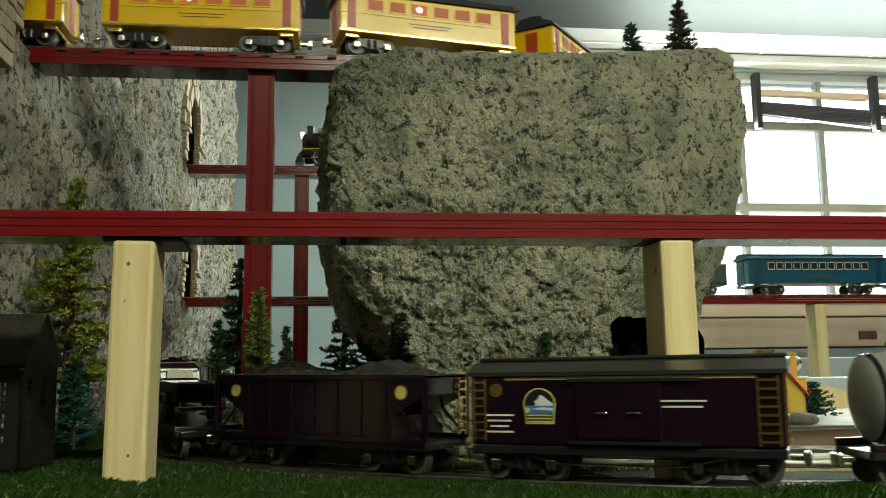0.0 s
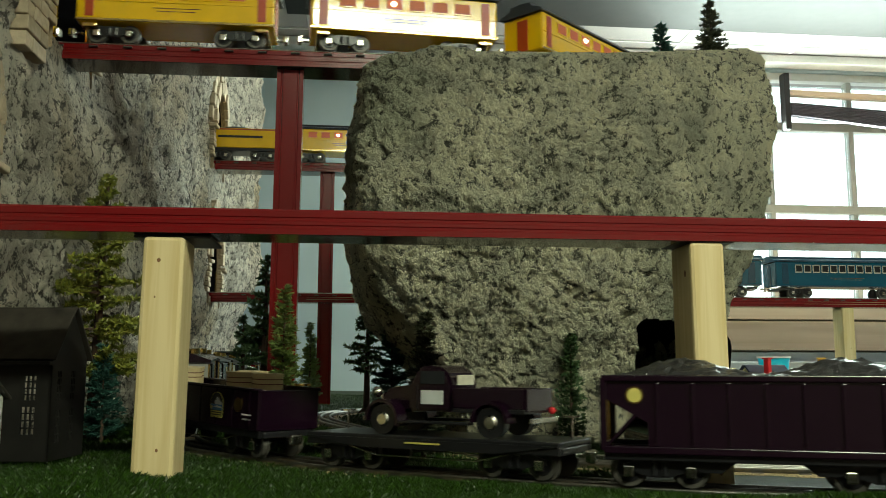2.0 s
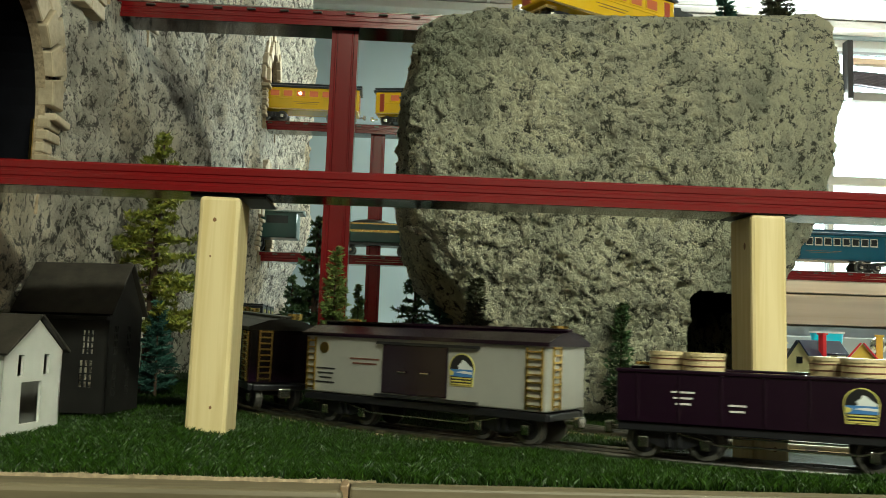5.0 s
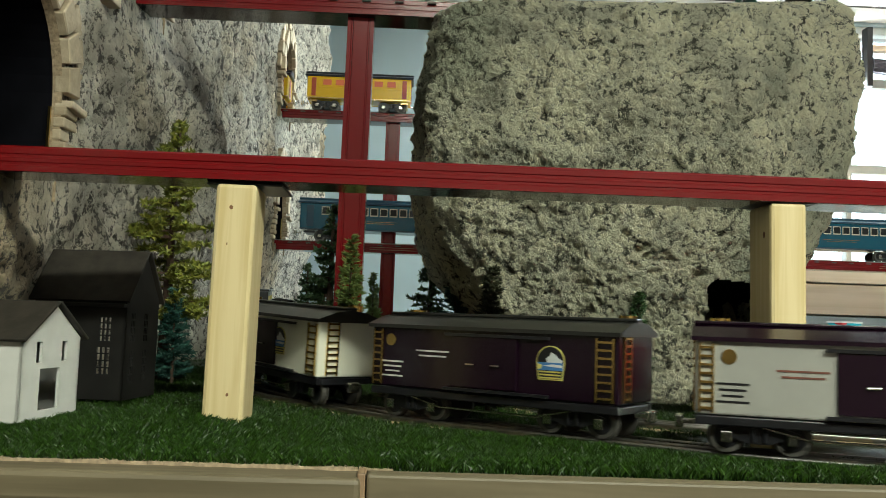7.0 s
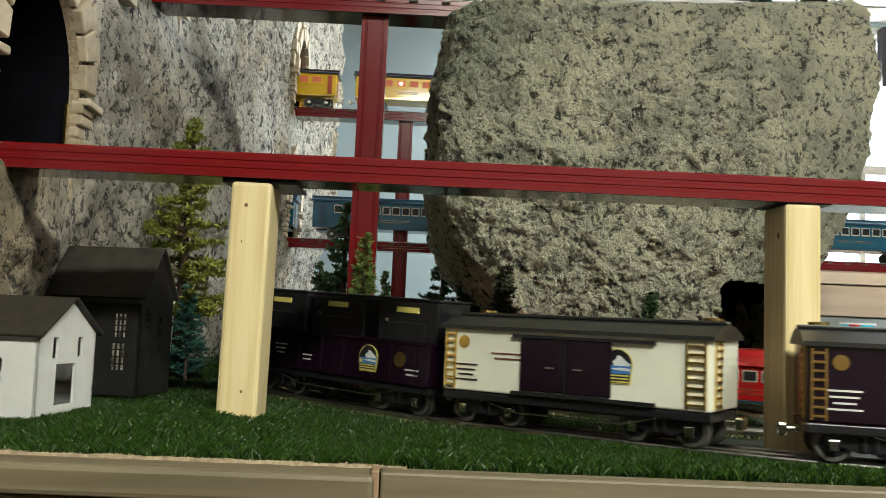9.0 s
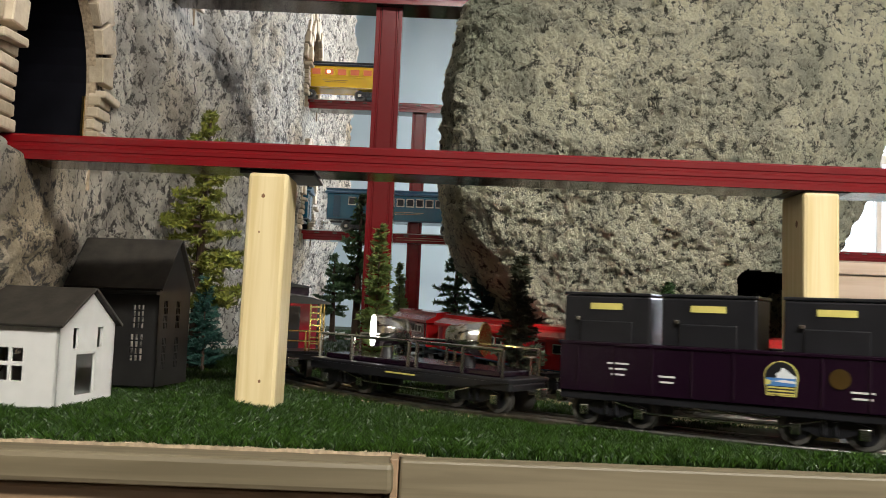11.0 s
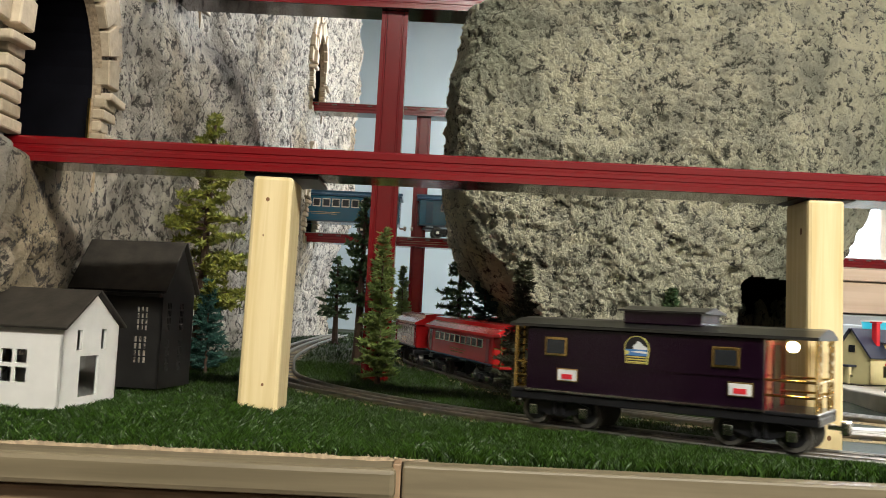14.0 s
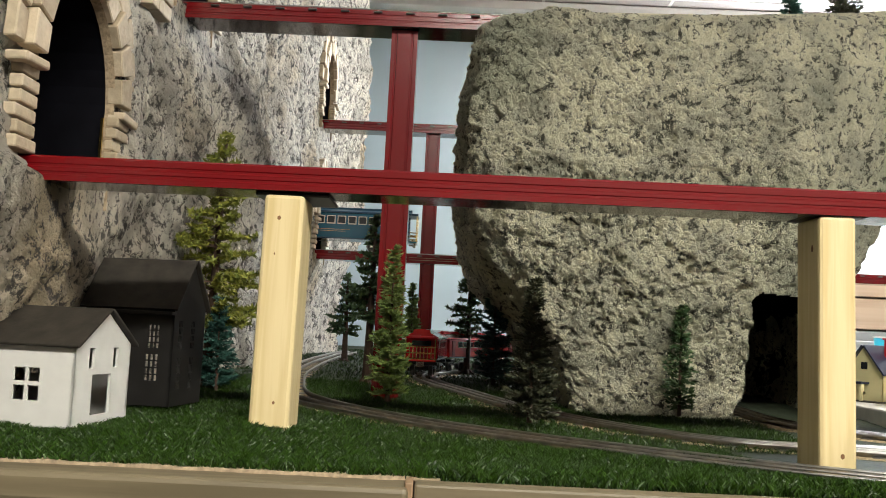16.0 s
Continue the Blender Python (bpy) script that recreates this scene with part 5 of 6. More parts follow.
def gondola(label, L):
    W, z1 = 0.088, 0.084
    c = holder("gondola_car", pose(0, 0, 0), label, "train car", "freight train cars")
    part("floor_pan", bx(-L / 2, L / 2, -W / 2, W / 2, 0.035, 0.039), MAROON, c)
    for s in (-1, 1):
        y = s * W / 2
        part("side", bx(-L / 2, L / 2, y - 0.0015, y + 0.0015, 0.035, z1, 0.0008), MAROON, c)
        part("end", bx(s * L / 2 - 0.0015, s * L / 2 + 0.0015, -W / 2, W / 2, 0.035, z1, 0.0008), MAROON, c)
        part("rim", bx(-L / 2 - 0.002, L / 2 + 0.002, y - 0.003, y + 0.003, z1 - 0.002, z1 + 0.002, 0.001), MAROON, c)
        for k in range(8):
            x = -L / 2 + L * (k + 0.5) / 8
            part("rib", bx(x - 0.0015, x + 0.0015, *sorted((y, y + s * 0.0025)), 0.037, z1 - 0.002, 0.0008), MAROON, c)
        emblem(c, -s * L * 0.20, 0.060, 0.0150, y + s * 0.0016)
        bars(c, s * L * 0.30, 0.066, 0.022, 3, y + s * 0.0016)
        bars(c, s * L * 0.14, 0.056, 0.016, 2, y + s * 0.0016)
        bars(c, -s * L * 0.42, 0.054, 0.020, 2, y + s * 0.0016)
        part("herald", cyl(B(), (-s * L * 0.36, y, 0.064), (-s * L * 0.36, y + s * 0.0026, 0.064), 0.009, 0.009, 22), BRASS, c, "round gold herald")
        part("brake_wheel", cyl(B(), (s * L * 0.45, 0.03, z1 + 0.004), (s * L * 0.45, 0.03, z1 + 0.007), 0.011, 0.011, 16), BRASS, c, "brass brake wheel")
    underframe(c, L, W)
    return c


def flat(label, L, name="flat_car"):
    W = 0.088
    c = holder(name, pose(0, 0, 0), label, "train car", "freight train cars")
    part("deck", bx(-L / 2, L / 2, -W / 2, W / 2, 0.034, 0.040, 0.0015), BLACK, c)
    for s in (-1, 1):
        part("side_sill", prism(B(), [(-L / 2, 0.036), (-L * 0.28, 0.026), (L * 0.28, 0.026), (L / 2, 0.036)], "y", *sorted((s * W / 2 - 0.001, s * W / 2 + 0.001))), BLACK, c)
        bars(c, 0, 0.0335, 0.045, 1, s * (W / 2 + 0.0012), PALEYELLOW)
        br = cyl(B(), (s * (L / 2 - 0.012), 0.02, 0.040), (s * (L / 2 - 0.012), 0.02, 0.062), 0.0012, n=6)
        cyl(br, (s * (L / 2 - 0.012), 0.02, 0.062), (s * (L / 2 - 0.012), 0.02, 0.064), 0.010, 0.010, 14)
        part("brake_stand", br, NICKEL, c)
    underframe(c, L, W)
    return c


def tank_car(label, L):
    c = holder("tank_car", pose(0, 0, 0), label, "train car", "freight train cars")
    bm = cyl(B(), (-L / 2 + 0.02, 0, 0.080), (L / 2 - 0.02, 0, 0.080), 0.042, 0.042, 32)
    for s in (-1, 1):
        ball(bm, (s * (L / 2 - 0.02), 0, 0.080), 0.042, 0.3, 1, 1, 24)
    part("tank", bm, SILVER, c, "", True)
    part("dome", cyl(B(), (0, 0, 0.115), (0, 0, 0.137), 0.020, 0.018, 20), MAROON, c)
    for k in (-1, 0, 1):
        x = k * L * 0.3
        part("band", cyl(B(), (x - 0.002, 0, 0.080), (x + 0.002, 0, 0.080), 0.0428, 0.0428, 32), MAROON, c)
    for s in (-1, 1):
        part("end_cap", cyl(B(), (s * (L / 2 - 0.02), 0, 0.080), (s * (L / 2 - 0.016), 0, 0.080), 0.0425, 0.041, 32), MAROON, c)
        ladder(c, 0.0, s * 0.046, 0.040, 0.12, 7, 0.014, "y")
        part("side_sill", bx(-L / 2, L / 2, *sorted((s * 0.035, s * 0.044)), 0.034, 0.041, 0.001), MAROON, c)
    underframe(c, L, 0.088)
    return c


def caboose(label, L):
    W, z0, z1 = 0.090, 0.036, 0.104
    c = holder("caboose", pose(0, 0, 0), label, "train car", "freight train cars")
    b0, b1 = -L / 2 + 0.018, L / 2 - 0.048
    part("body", bx(b0, b1, -W / 2, W / 2, z0, z1, 0.0015), MAROON, c)
    pr = [(-W / 2 - 0.004, z1), (-W / 2 - 0.004, z1 + 0.003), (-W / 4, z1 + 0.009), (0, z1 + 0.011), (W / 4, z1 + 0.009), (W / 2 + 0.004, z1 + 0.003), (W / 2 + 0.004, z1)]
    part("roof", prism(B(), pr, "x", -L / 2 - 0.002, L / 2), ROOFGREY, c)
    cu = part("cupola", bx(-0.035, 0.045, -W * 0.36, W * 0.36, z1 + 0.008, z1 + 0.022, 0.001), MAROON, c)
    part("cupola_roof", prism(B(), [(-W * 0.40, z1 + 0.022), (0, z1 + 0.027), (W * 0.40, z1 + 0.022), (W * 0.40, z1 + 0.0205), (-W * 0.40, z1 + 0.0205)], "x", -0.040, 0.050), ROOFGREY, cu)
    for s in (-1, 1):
        y = s * W / 2
        for x in (b0 + 0.035, b1 - 0.035):
            w = part("window", bx(x - 0.013, x + 0.013, *sorted((y, y + s * 0.002)), 0.074, 0.094, 0.0008), BRASS, c, "brass framed window")
            part("pane", bx(x - 0.0102, x + 0.0102, *sorted((y, y + s * 0.0026)), 0.0768, 0.0912), WINDARK, w)
            for k in range(1):
                p = part("placard", bx(x + 0.002, x + 0.026, *sorted((y, y + s * 0.0016)), 0.048, 0.062, 0.0006), BRASS, c, "brass framed herald plate")
                part("field", bx(x + 0.0035, x + 0.0245, *sorted((y, y + s * 0.0021)), 0.0495, 0.0605), SNOW, p)
                part("mark", bx(x + 0.008, x + 0.020, *sorted((y, y + s * 0.0025)), 0.0510, 0.0560), BRIGHTRED, p)
        emblem(c, (b0 + b1) / 2, 0.085, 0.0130, y)
        part("side_rib", bx(b0, b1, *sorted((y, y + s * 0.0014)), 0.0665, 0.068), MAROON, c)
        part("base_strip", bx(b0, b1, *sorted((y, y + s * 0.002)), 0.0365, 0.0385), NICKEL, c)
    # brighter red than the body: the glow of the bulb is put into this panel
    part("end_panel", bx(b1, b1 + 0.001, -W * 0.42, W * 0.42, z0 + 0.002, z1 - 0.002), TRAMDARK, c, "end wall coloured red for the glow of the bulb")
    part("door", bx(b1 + 0.001, b1 + 0.002, -0.013, 0.013, z0, z1 - 0.006), BLACK, c)
    for e, x0, x1 in ((1, b1, L / 2), (-1, -L / 2, b0)):
        part("platform", bx(x0, x1, -W / 2, W / 2, z0 - 0.002, z0 + 0.002, 0.001), BLACK, c)
        xe = x1 - 0.003 if e > 0 else x0 + 0.003
        for y in (-W * 0.46, -W * 0.2, W * 0.2, W * 0.46):
            part("railing_post", cyl(B(), (xe, y, z0), (xe, y, z1 if abs(y) > W * 0.3 else z0 + 0.03), 0.0014, n=6), BRASS, c, "brass railing post")
        for z in (z0 + 0.016, z0 + 0.030):
            part("railing_bar", cyl(B(), (xe, -W * 0.46, z), (xe, W * 0.46, z), 0.0013, n=6), BRASS, c, "brass railing bar")
            for y in (-W * 0.46, W * 0.46):
                part("railing_bar", cyl(B(), (xe, y, z), (x0 if e > 0 else x1, y, z), 0.0013, n=6), BRASS, c, "brass railing bar")
        ladder(c, xe, W * 0.33, z0, z1, 8, 0.014, "x")
        ladder(c, xe, -W * 0.33, z0, z1, 8, 0.014, "x")
    part("bulb", ball(B(), (b1 + 0.020, -0.020, z1 - 0.007), 0.0055, n=12), BULB, c, "lit warm bulb under the roof", True)
    underframe(c, L, W, rod=False)
    return c


def searchlight_car(label, L):
    c = flat(label, L, "searchlight_car")
    part("deck_board", bx(-L * 0.44, L * 0.44, -0.034, 0.034, 0.040, 0.047, 0.0015), MAROON, c)
    for s in (-1, 1):
        y = s * 0.038
        rl = B()
        for x in (-L * 0.46, -L * 0.28, L * 0.02, L * 0.06, L * 0.28, L * 0.46):
            cyl(rl, (x, y, 0.040), (x, y, 0.071), 0.0022, n=8)
        for x0, x1 in ((-L * 0.46, L * 0.02), (L * 0.06, L * 0.46)):
            cyl(rl, (x0, y, 0.071), (x1, y, 0.071), 0.0020, n=8)
        part("railing", rl, NICKEL, c, "nickel railing")
    for x, yaw, lit in ((-L * 0.20, 200, True), (L * 0.22, 12, False)):
        lp = part("searchlight", cyl(B(), (0, 0, 0.0), (0, 0, 0.012), 0.009, 0.006), BLACK, c, "nickel drum searchlight")
        lp.matrix_basis = pose(x, 0, 0.047, 0, 0, yaw + (28 if lit else 0))
        dr = cyl(B(), (-0.022, 0, 0.032), (0.018, 0, 0.032), 0.016, 0.021, 26)
        ball(dr, (-0.022, 0, 0.032), 0.016, 0.5, 1, 1, 20)
        part("drum", dr, NICKEL, lp, "", True)
        part("lens", cyl(B(), (0.018, 0, 0.032), (0.0200, 0, 0.032), 0.0198, 0.0198, 26), SEARCH if lit else BRASS, lp, "glowing round lens" if lit else "round lens")
    return c


def pickup(label):
    """A dark 1930s toy pickup truck, about 0.20 m long, with a rounded cab and sweeping fenders."""
    t = holder("toy_pickup_truck", pose(0, 0, 0), label, "toy truck")
    cab = [(-0.002, 0.026), (-0.004, 0.052), (0.000, 0.066), (0.010, 0.075), (0.030, 0.077), (0.042, 0.072), (0.052, 0.054), (0.054, 0.026)]
    bm = prism(B(), cab, "y", -0.029, 0.029)
    bmesh.ops.bevel(bm, geom=bm.edges[:], offset=0.003, segments=2, affect="EDGES")
    part("cab", bm, MAROON, t)
    bm = prism(B(), [(0.052, 0.024), (0.052, 0.055), (0.075, 0.053), (0.093, 0.049), (0.099, 0.040), (0.101, 0.022)], "y", -0.019, 0.019)
    bmesh.ops.bevel(bm, geom=bm.edges[:], offset=0.004, segments=2, affect="EDGES")
    part("hood", bm, MAROON, t)
    part("grille", bx(0.0985, 0.1025, -0.012, 0.012, 0.024, 0.044, 0.001), NICKEL, t, "nickel grille")
    bed = bx(-0.092, -0.006, -0.032, 0.032, 0.026, 0.030)
    part("bed_floor", bed, BLACK, t)
    for y0, y1 in ((-0.032, -0.029), (0.029, 0.032)):
        part("bed_side", bx(-0.092, -0.006, y0, y1, 0.0305, 0.052, 0.001), MAROON, t)
    part("tailgate", bx(-0.095, -0.0925, -0.032, 0.032, 0.028, 0.052, 0.001), MAROON, t)
    part("bumper", bx(0.108, 0.111, -0.036, 0.036, 0.014, 0.020, 0.001), NICKEL, t, "nickel bumper")
    part("rear_bumper", bx(-0.101, -0.098, -0.034, 0.034, 0.016, 0.022, 0.001), NICKEL, t, "nickel rear bumper")
    part("tail_light", ball(B(), (-0.0965, -0.028, 0.028), 0.004), BRIGHTRED, t, "red tail light")
    part("rear_window", bx(-0.0052, -0.0035, -0.018, 0.018, 0.055, 0.066), PANEGLOSS, t, "pale rear window")
    for s in (-1, 1):
        part("side_window", bx(0.006, 0.037, *sorted((s * 0.029, s * 0.0302)), 0.056, 0.070, 0.0005), WINDARK, t)
        part("door_seam", bx(0.0405, 0.0415, *sorted((s * 0.029, s * 0.0297)), 0.028, 0.055), BLACK, t)
        part("emblem_plate", bx(0.008, 0.036, *sorted((s * 0.029, s * 0.0302)), 0.034, 0.049), SNOW, t, "pale picture plate on the door")
        part("running_board", bx(-0.030, 0.062, *sorted((s * 0.027, s * 0.041)), 0.013, 0.016, 0.001), BLACK, t)
        part("headlight", ball(B(), (0.100, s * 0.022, 0.046), 0.0065, 0.9, 1, 1), NICKEL, t, "", True)
        for x, back in ((-0.055, 0), (0.082, 1)):
            # a fender swept over the wheel, running on into the running board
            prof_o, prof_i = [], []
            for k in range(13):
                g = math.pi * (k / 12 * (1.0 if back == 0 else 1.12)) - (0 if back == 0 else 0.05)
                prof_o.append((x + 0.0225 * math.cos(g), 0.0165 + 0.0225 * math.sin(g)))
                prof_i.append((x + 0.0195 * math.cos(g), 0.0165 + 0.0195 * math.sin(g)))
            if back:
                prof_o.append((0.050, 0.016))
                prof_i.append((0.052, 0.013))
            f = prism(B(), prof_o + prof_i[::-1], "y", *sorted((s * 0.022, s * 0.042)))
            part("fender", f, MAROON, t)
            w = part("wheel", cyl(B(), (x, s * 0.026, 0.0165), (x, s * 0.038, 0.0165), 0.0165, 0.0165, 28), BLACK, t)
            part("hubcap", cyl(B(), (x, s * 0.038, 0.0165), (x, s * 0.0402, 0.0165), 0.0085, 0.0060, 18), NICKEL, w, "nickel hubcap")
    return t


def barrel(label):
    b = holder("wooden_barrel", pose(0, 0, 0), label, "barrel", "gondola barrels")
    part("staves", cyl(B(), (0, 0, 0), (0, 0, 0.060), 0.0195, 0.0195, 28), BARREL, b, "", False)
    part("lid", cyl(B(), (0, 0, 0.060), (0, 0, 0.0635), 0.0205, 0.0205, 28), BARREL, b)
    for z in (0.050, 0.056):
        part("hoop", cyl(B(), (0, 0, z), (0, 0, z + 0.0012), 0.0200, 0.0200, 28), RUST, b)
    return b


def container(label):
    c = holder("freight_container", pose(0, 0, 0), label, "container", "gondola containers")
    part("box", bx(-0.046, 0.046, -0.032, 0.032, 0, 0.094, 0.002), BLACK, c)
    part("lid", bx(-0.047, 0.047, -0.033, 0.033, 0.0942, 0.0975, 0.001), BLACK, c)
    for s in (-1, 1):
        part("name_plate", bx(-0.017, 0.017, *sorted((s * 0.032, s * 0.0332)), 0.080, 0.0865), PALEYELLOW, c, "yellow name plate")
        part("door_panel", bx(-0.028, 0.028, *sorted((s * 0.032, s * 0.034)), 0.030, 0.068, 0.001), BLACK, c)
        part("hasp", bx(-0.032, -0.027, *sorted((s * 0.032, s * 0.036)), 0.068, 0.072, 0.0005), NICKEL, c, "nickel hasp")
    return c


def coach(name, label, group, L, W, H, body, roof, door, wins, lit, r=0.015, windows_lit=None, clerestory=True, obs=False):
    """A passenger coach: windows along each side, doors at the ends, a clerestory roof."""
    c = holder(name, pose(0, 0, 0), label, "train car", group)
    z0, z1 = 0.032, H - 0.020
    part("body", bx(-L / 2, L / 2, -W / 2, W / 2, z0, z1, 0.003), body, c)
    pr = [(-W / 2 - 0.004, z1), (-W / 2 - 0.003, z1 + 0.004), (-W * 0.28, z1 + 0.012), (-W * 0.26, z1 + 0.018), (0, z1 + 0.020), (W * 0.26, z1 + 0.018), (W * 0.28, z1 + 0.012), (W / 2 + 0.003, z1 + 0.004), (W / 2 + 0.004, z1)]
    part("roof", prism(B(), pr, "x", -L / 2 - 0.006, L / 2 + 0.006), roof, c)
    hb = z1 - z0
    for s in (-1, 1):
        y = s * W / 2
        n = wins
        span = L * 0.74
        for k in range(n):
            x = -span / 2 + span * (k + 0.5) / n
            w = part("window", bx(x - span / n * 0.40, x + span / n * 0.40, *sorted((y, y + s * 0.0012)), z0 + hb * 0.56, z0 + hb * 0.88, 0.0005), body if lit else PANEGLOSS, c)
            part("pane", bx(x - span / n * 0.33, x + span / n * 0.33, *sorted((y, y + s * 0.0017)), z0 + hb * 0.60, z0 + hb * 0.85), lit if lit else WINDARK, w)
        for k in (-1, 1):
            x = k * L * 0.435
            part("door", bx(x - L * 0.022, x + L * 0.022, *sorted((y, y + s * 0.0014)), z0 + hb * 0.10, z0 + hb * 0.92, 0.0006), door, c)
        part("belt_line", bx(-L / 2, L / 2, *sorted((y, y + s * 0.0010)), z0 + hb * 0.48, z0 + hb * 0.51), body, c)
        part("sill_line", bx(-L / 2, L / 2, *sorted((y, y + s * 0.0018)), z0, z0 + hb * 0.05), BRASS if lit else CARBLUE_D, c)
        bars(c, 0, z0 + hb * 0.36, L * 0.24, 2, y, RUST if lit else BRASS, 0.005, 0.0010)
        part("end_door", bx(*sorted((s * L / 2, s * (L / 2 + 0.0012))), -0.011, 0.011, z0 + 0.003, z1 - 0.008), door, c)
        part("step", bx(*sorted((s * L * 0.40, s * L * 0.47)), -W / 2, W / 2, z0 - 0.010, z0 - 0.004, 0.001), BRASS if lit else BLACK, c)
        coupler(c, s * L / 2, s)
        bogie(c, s * L * 0.32, min(0.054, W * 0.6), r, 0.05)
    if obs:
        x = -L / 2
        for k in range(9):
            y = -W * 0.45 + W * 0.9 * k / 8
            part("railing_post", cyl(B(), (x - 0.022, y, z0), (x - 0.022, y, z0 + 0.026), 0.0011, n=6), BRASS, c, "brass railing post")
        for z in (z0 + 0.002, z0 + 0.014, z0 + 0.026):
            part("railing_bar", cyl(B(), (x - 0.022, -W * 0.46, z), (x - 0.022, W * 0.46, z), 0.0018, n=6), BRASS, c, "brass railing bar")
            for s in (-1, 1):
                part("railing_bar", cyl(B(), (x - 0.022, s * W * 0.46, z), (x, s * W * 0.46, z), 0.0018, n=6), BRASS, c, "brass railing bar")
        for s in (-1, 1):
            part("canopy_post", cyl(B(), (x - 0.022, s * W * 0.46, z0), (x - 0.022, s * W * 0.46, z1), 0.0014, n=6), BRASS, c, "brass canopy post")
        part("platform", bx(x - 0.024, x, -W / 2, W / 2, z0 - 0.003, z0 + 0.001, 0.001), body, c)
        part("canopy", bx(x - 0.026, x - 0.006, -W / 2 - 0.003, W / 2 + 0.003, z1, z1 + 0.006, 0.002), roof, c)
        part("platform_door", bx(x - 0.002, x, -W * 0.3, W * 0.3, z0 + 0.028, z1 - 0.004), WINDARK, c)
    return c


def locomotive(name, label, group, L, body, trim, lit):
    c = holder(name, pose(0, 0, 0), label, "locomotive", group)
    bm = cyl(B(), (-L * 0.18, 0, 0.078), (L * 0.40, 0, 0.078), 0.031, 0.029, 28)
    cyl(bm, (L * 0.40, 0, 0.078), (L * 0.45, 0, 0.078), 0.029, 0.024, 28)
    part("boiler", bm, body, c, "", True)
    part("cab", bx(-L * 0.46, -L * 0.18, -0.043, 0.043, 0.040, 0.116, 0.003), body, c)
    part("cab_roof", prism(B(), [(-0.048, 0.116), (0, 0.126), (0.048, 0.116), (0.048, 0.113), (-0.048, 0.113)], "x", -L * 0.50, -L * 0.16), body, c)
    part("running_board", bx(-L * 0.2, L * 0.45, -0.045, 0.045, 0.046, 0.051, 0.001), trim, c)
    part("pilot", prism(B(), [(L * 0.45, 0.010), (L * 0.45, 0.046), (L * 0.50, 0.030), (L * 0.53, 0.010)], "y", -0.036, 0.036), BLACK, c)
    part("chimney", cyl(B(), (L * 0.36, 0, 0.104), (L * 0.36, 0, 0.128), 0.009, 0.012), BLACK, c)
    part("dome", cyl(B(), (L * 0.12, 0, 0.104), (L * 0.12, 0, 0.122), 0.012, 0.010), BRASS, c)
    part("bell", ball(B(), (L * 0.24, 0, 0.114), 0.008), BRASS, c)
    part("headlight", cyl(B(), (L * 0.44, 0, 0.100), (L * 0.47, 0, 0.100), 0.010, 0.010, 16), lit, c, "glowing headlight")
    for s in (-1, 1):
        part("cab_window", bx(-L * 0.40, -L * 0.25, *sorted((s * 0.043, s * 0.0442)), 0.082, 0.104), WARMLIT if trim is BRASS else WINDARK, c)
        for k in range(3):
            x = -L * 0.16 + k * L * 0.19
            w = part("drive_wheel", cyl(B(), (x, s * 0.024, 0.027), (x, s * 0.031, 0.027), 0.027, 0.027, 28), BLACK, c)
            part("rim", cyl(B(), (x, s * 0.031, 0.027), (x, s * 0.032, 0.027), 0.024, 0.024, 28), NICKEL, w)
            part("hub", cyl(B(), (x, s * 0.032, 0.027), (x, s * 0.033, 0.027), 0.021, 0.021, 28), BLACK, w)
        part("side_rod", bx(-L * 0.18, L * 0.38, *sorted((s * 0.034, s * 0.037)), 0.022, 0.027, 0.001), NICKEL, c, "nickel side rod")
        part("cylinder", cyl(B(), (L * 0.34, s * 0.040, 0.034), (L * 0.44, s * 0.040, 0.034), 0.012, 0.012, 16), BLACK, c)
    return c


def tender(name, label, group, L, body, stripe):
    c = holder(name, pose(0, 0, 0), label, "tender", group)
    part("body", bx(-L / 2, L / 2, -0.042, 0.042, 0.036, 0.094, 0.002), body, c)
    part("coal_load", ball(B(), (0.02, 0, 0.094), 0.030, 2.0, 1.1, 0.45, 16), COAL, c)
    for s in (-1, 1):
        part("stripe", bx(-L / 2, L / 2, *sorted((s * 0.042, s * 0.043)), 0.088, 0.092), stripe, c)
        bars(c, 0, 0.072, L * 0.6, 1, s * 0.0425, BLACK if body is YELLOW else BRASS, 0.01, 0.007)
        bogie(c, s * L * 0.3, 0.054, 0.015, 0.045)
    underl = bx(-L / 2, L / 2, -0.038, 0.038, 0.028, 0.036)
    part("underframe", underl, BLACK, c)
    return c


# ---- the trains on their lines ----
GAUGE_TOP = 0.0085
YELLOW_LINE = spline([(-3.0, 1.41), (-1.0, 1.41), (-0.1, 1.41), (0.13, 1.415), (0.33, 1.475), (0.49, 1.62), (0.57, 1.85), (0.53, 2.15), (0.38, 2.45), (0.13, 2.61), (-0.1, 2.62), (-0.5, 2.62),
                      (-2.3, 2.62), (-5.5, 2.62)])
BLUE_LINE = spline([(5.2, 2.62), (3.0, 2.62), (1.2, 2.62), (0.98, 2.64), (0.62, 2.86), (0.28, 2.64), (0.1, 2.62), (-0.4, 2.62), (-1.5, 2.62), (-4.2, 2.62)])
TRAM_T, TRAM_S = [0, 12, 12.5, 14.5, 15.2, 16], [0.36, 3.215, 3.32, 3.715, 3.895, 4.10]
TIMES = [0.25 * k for k in range(65)]


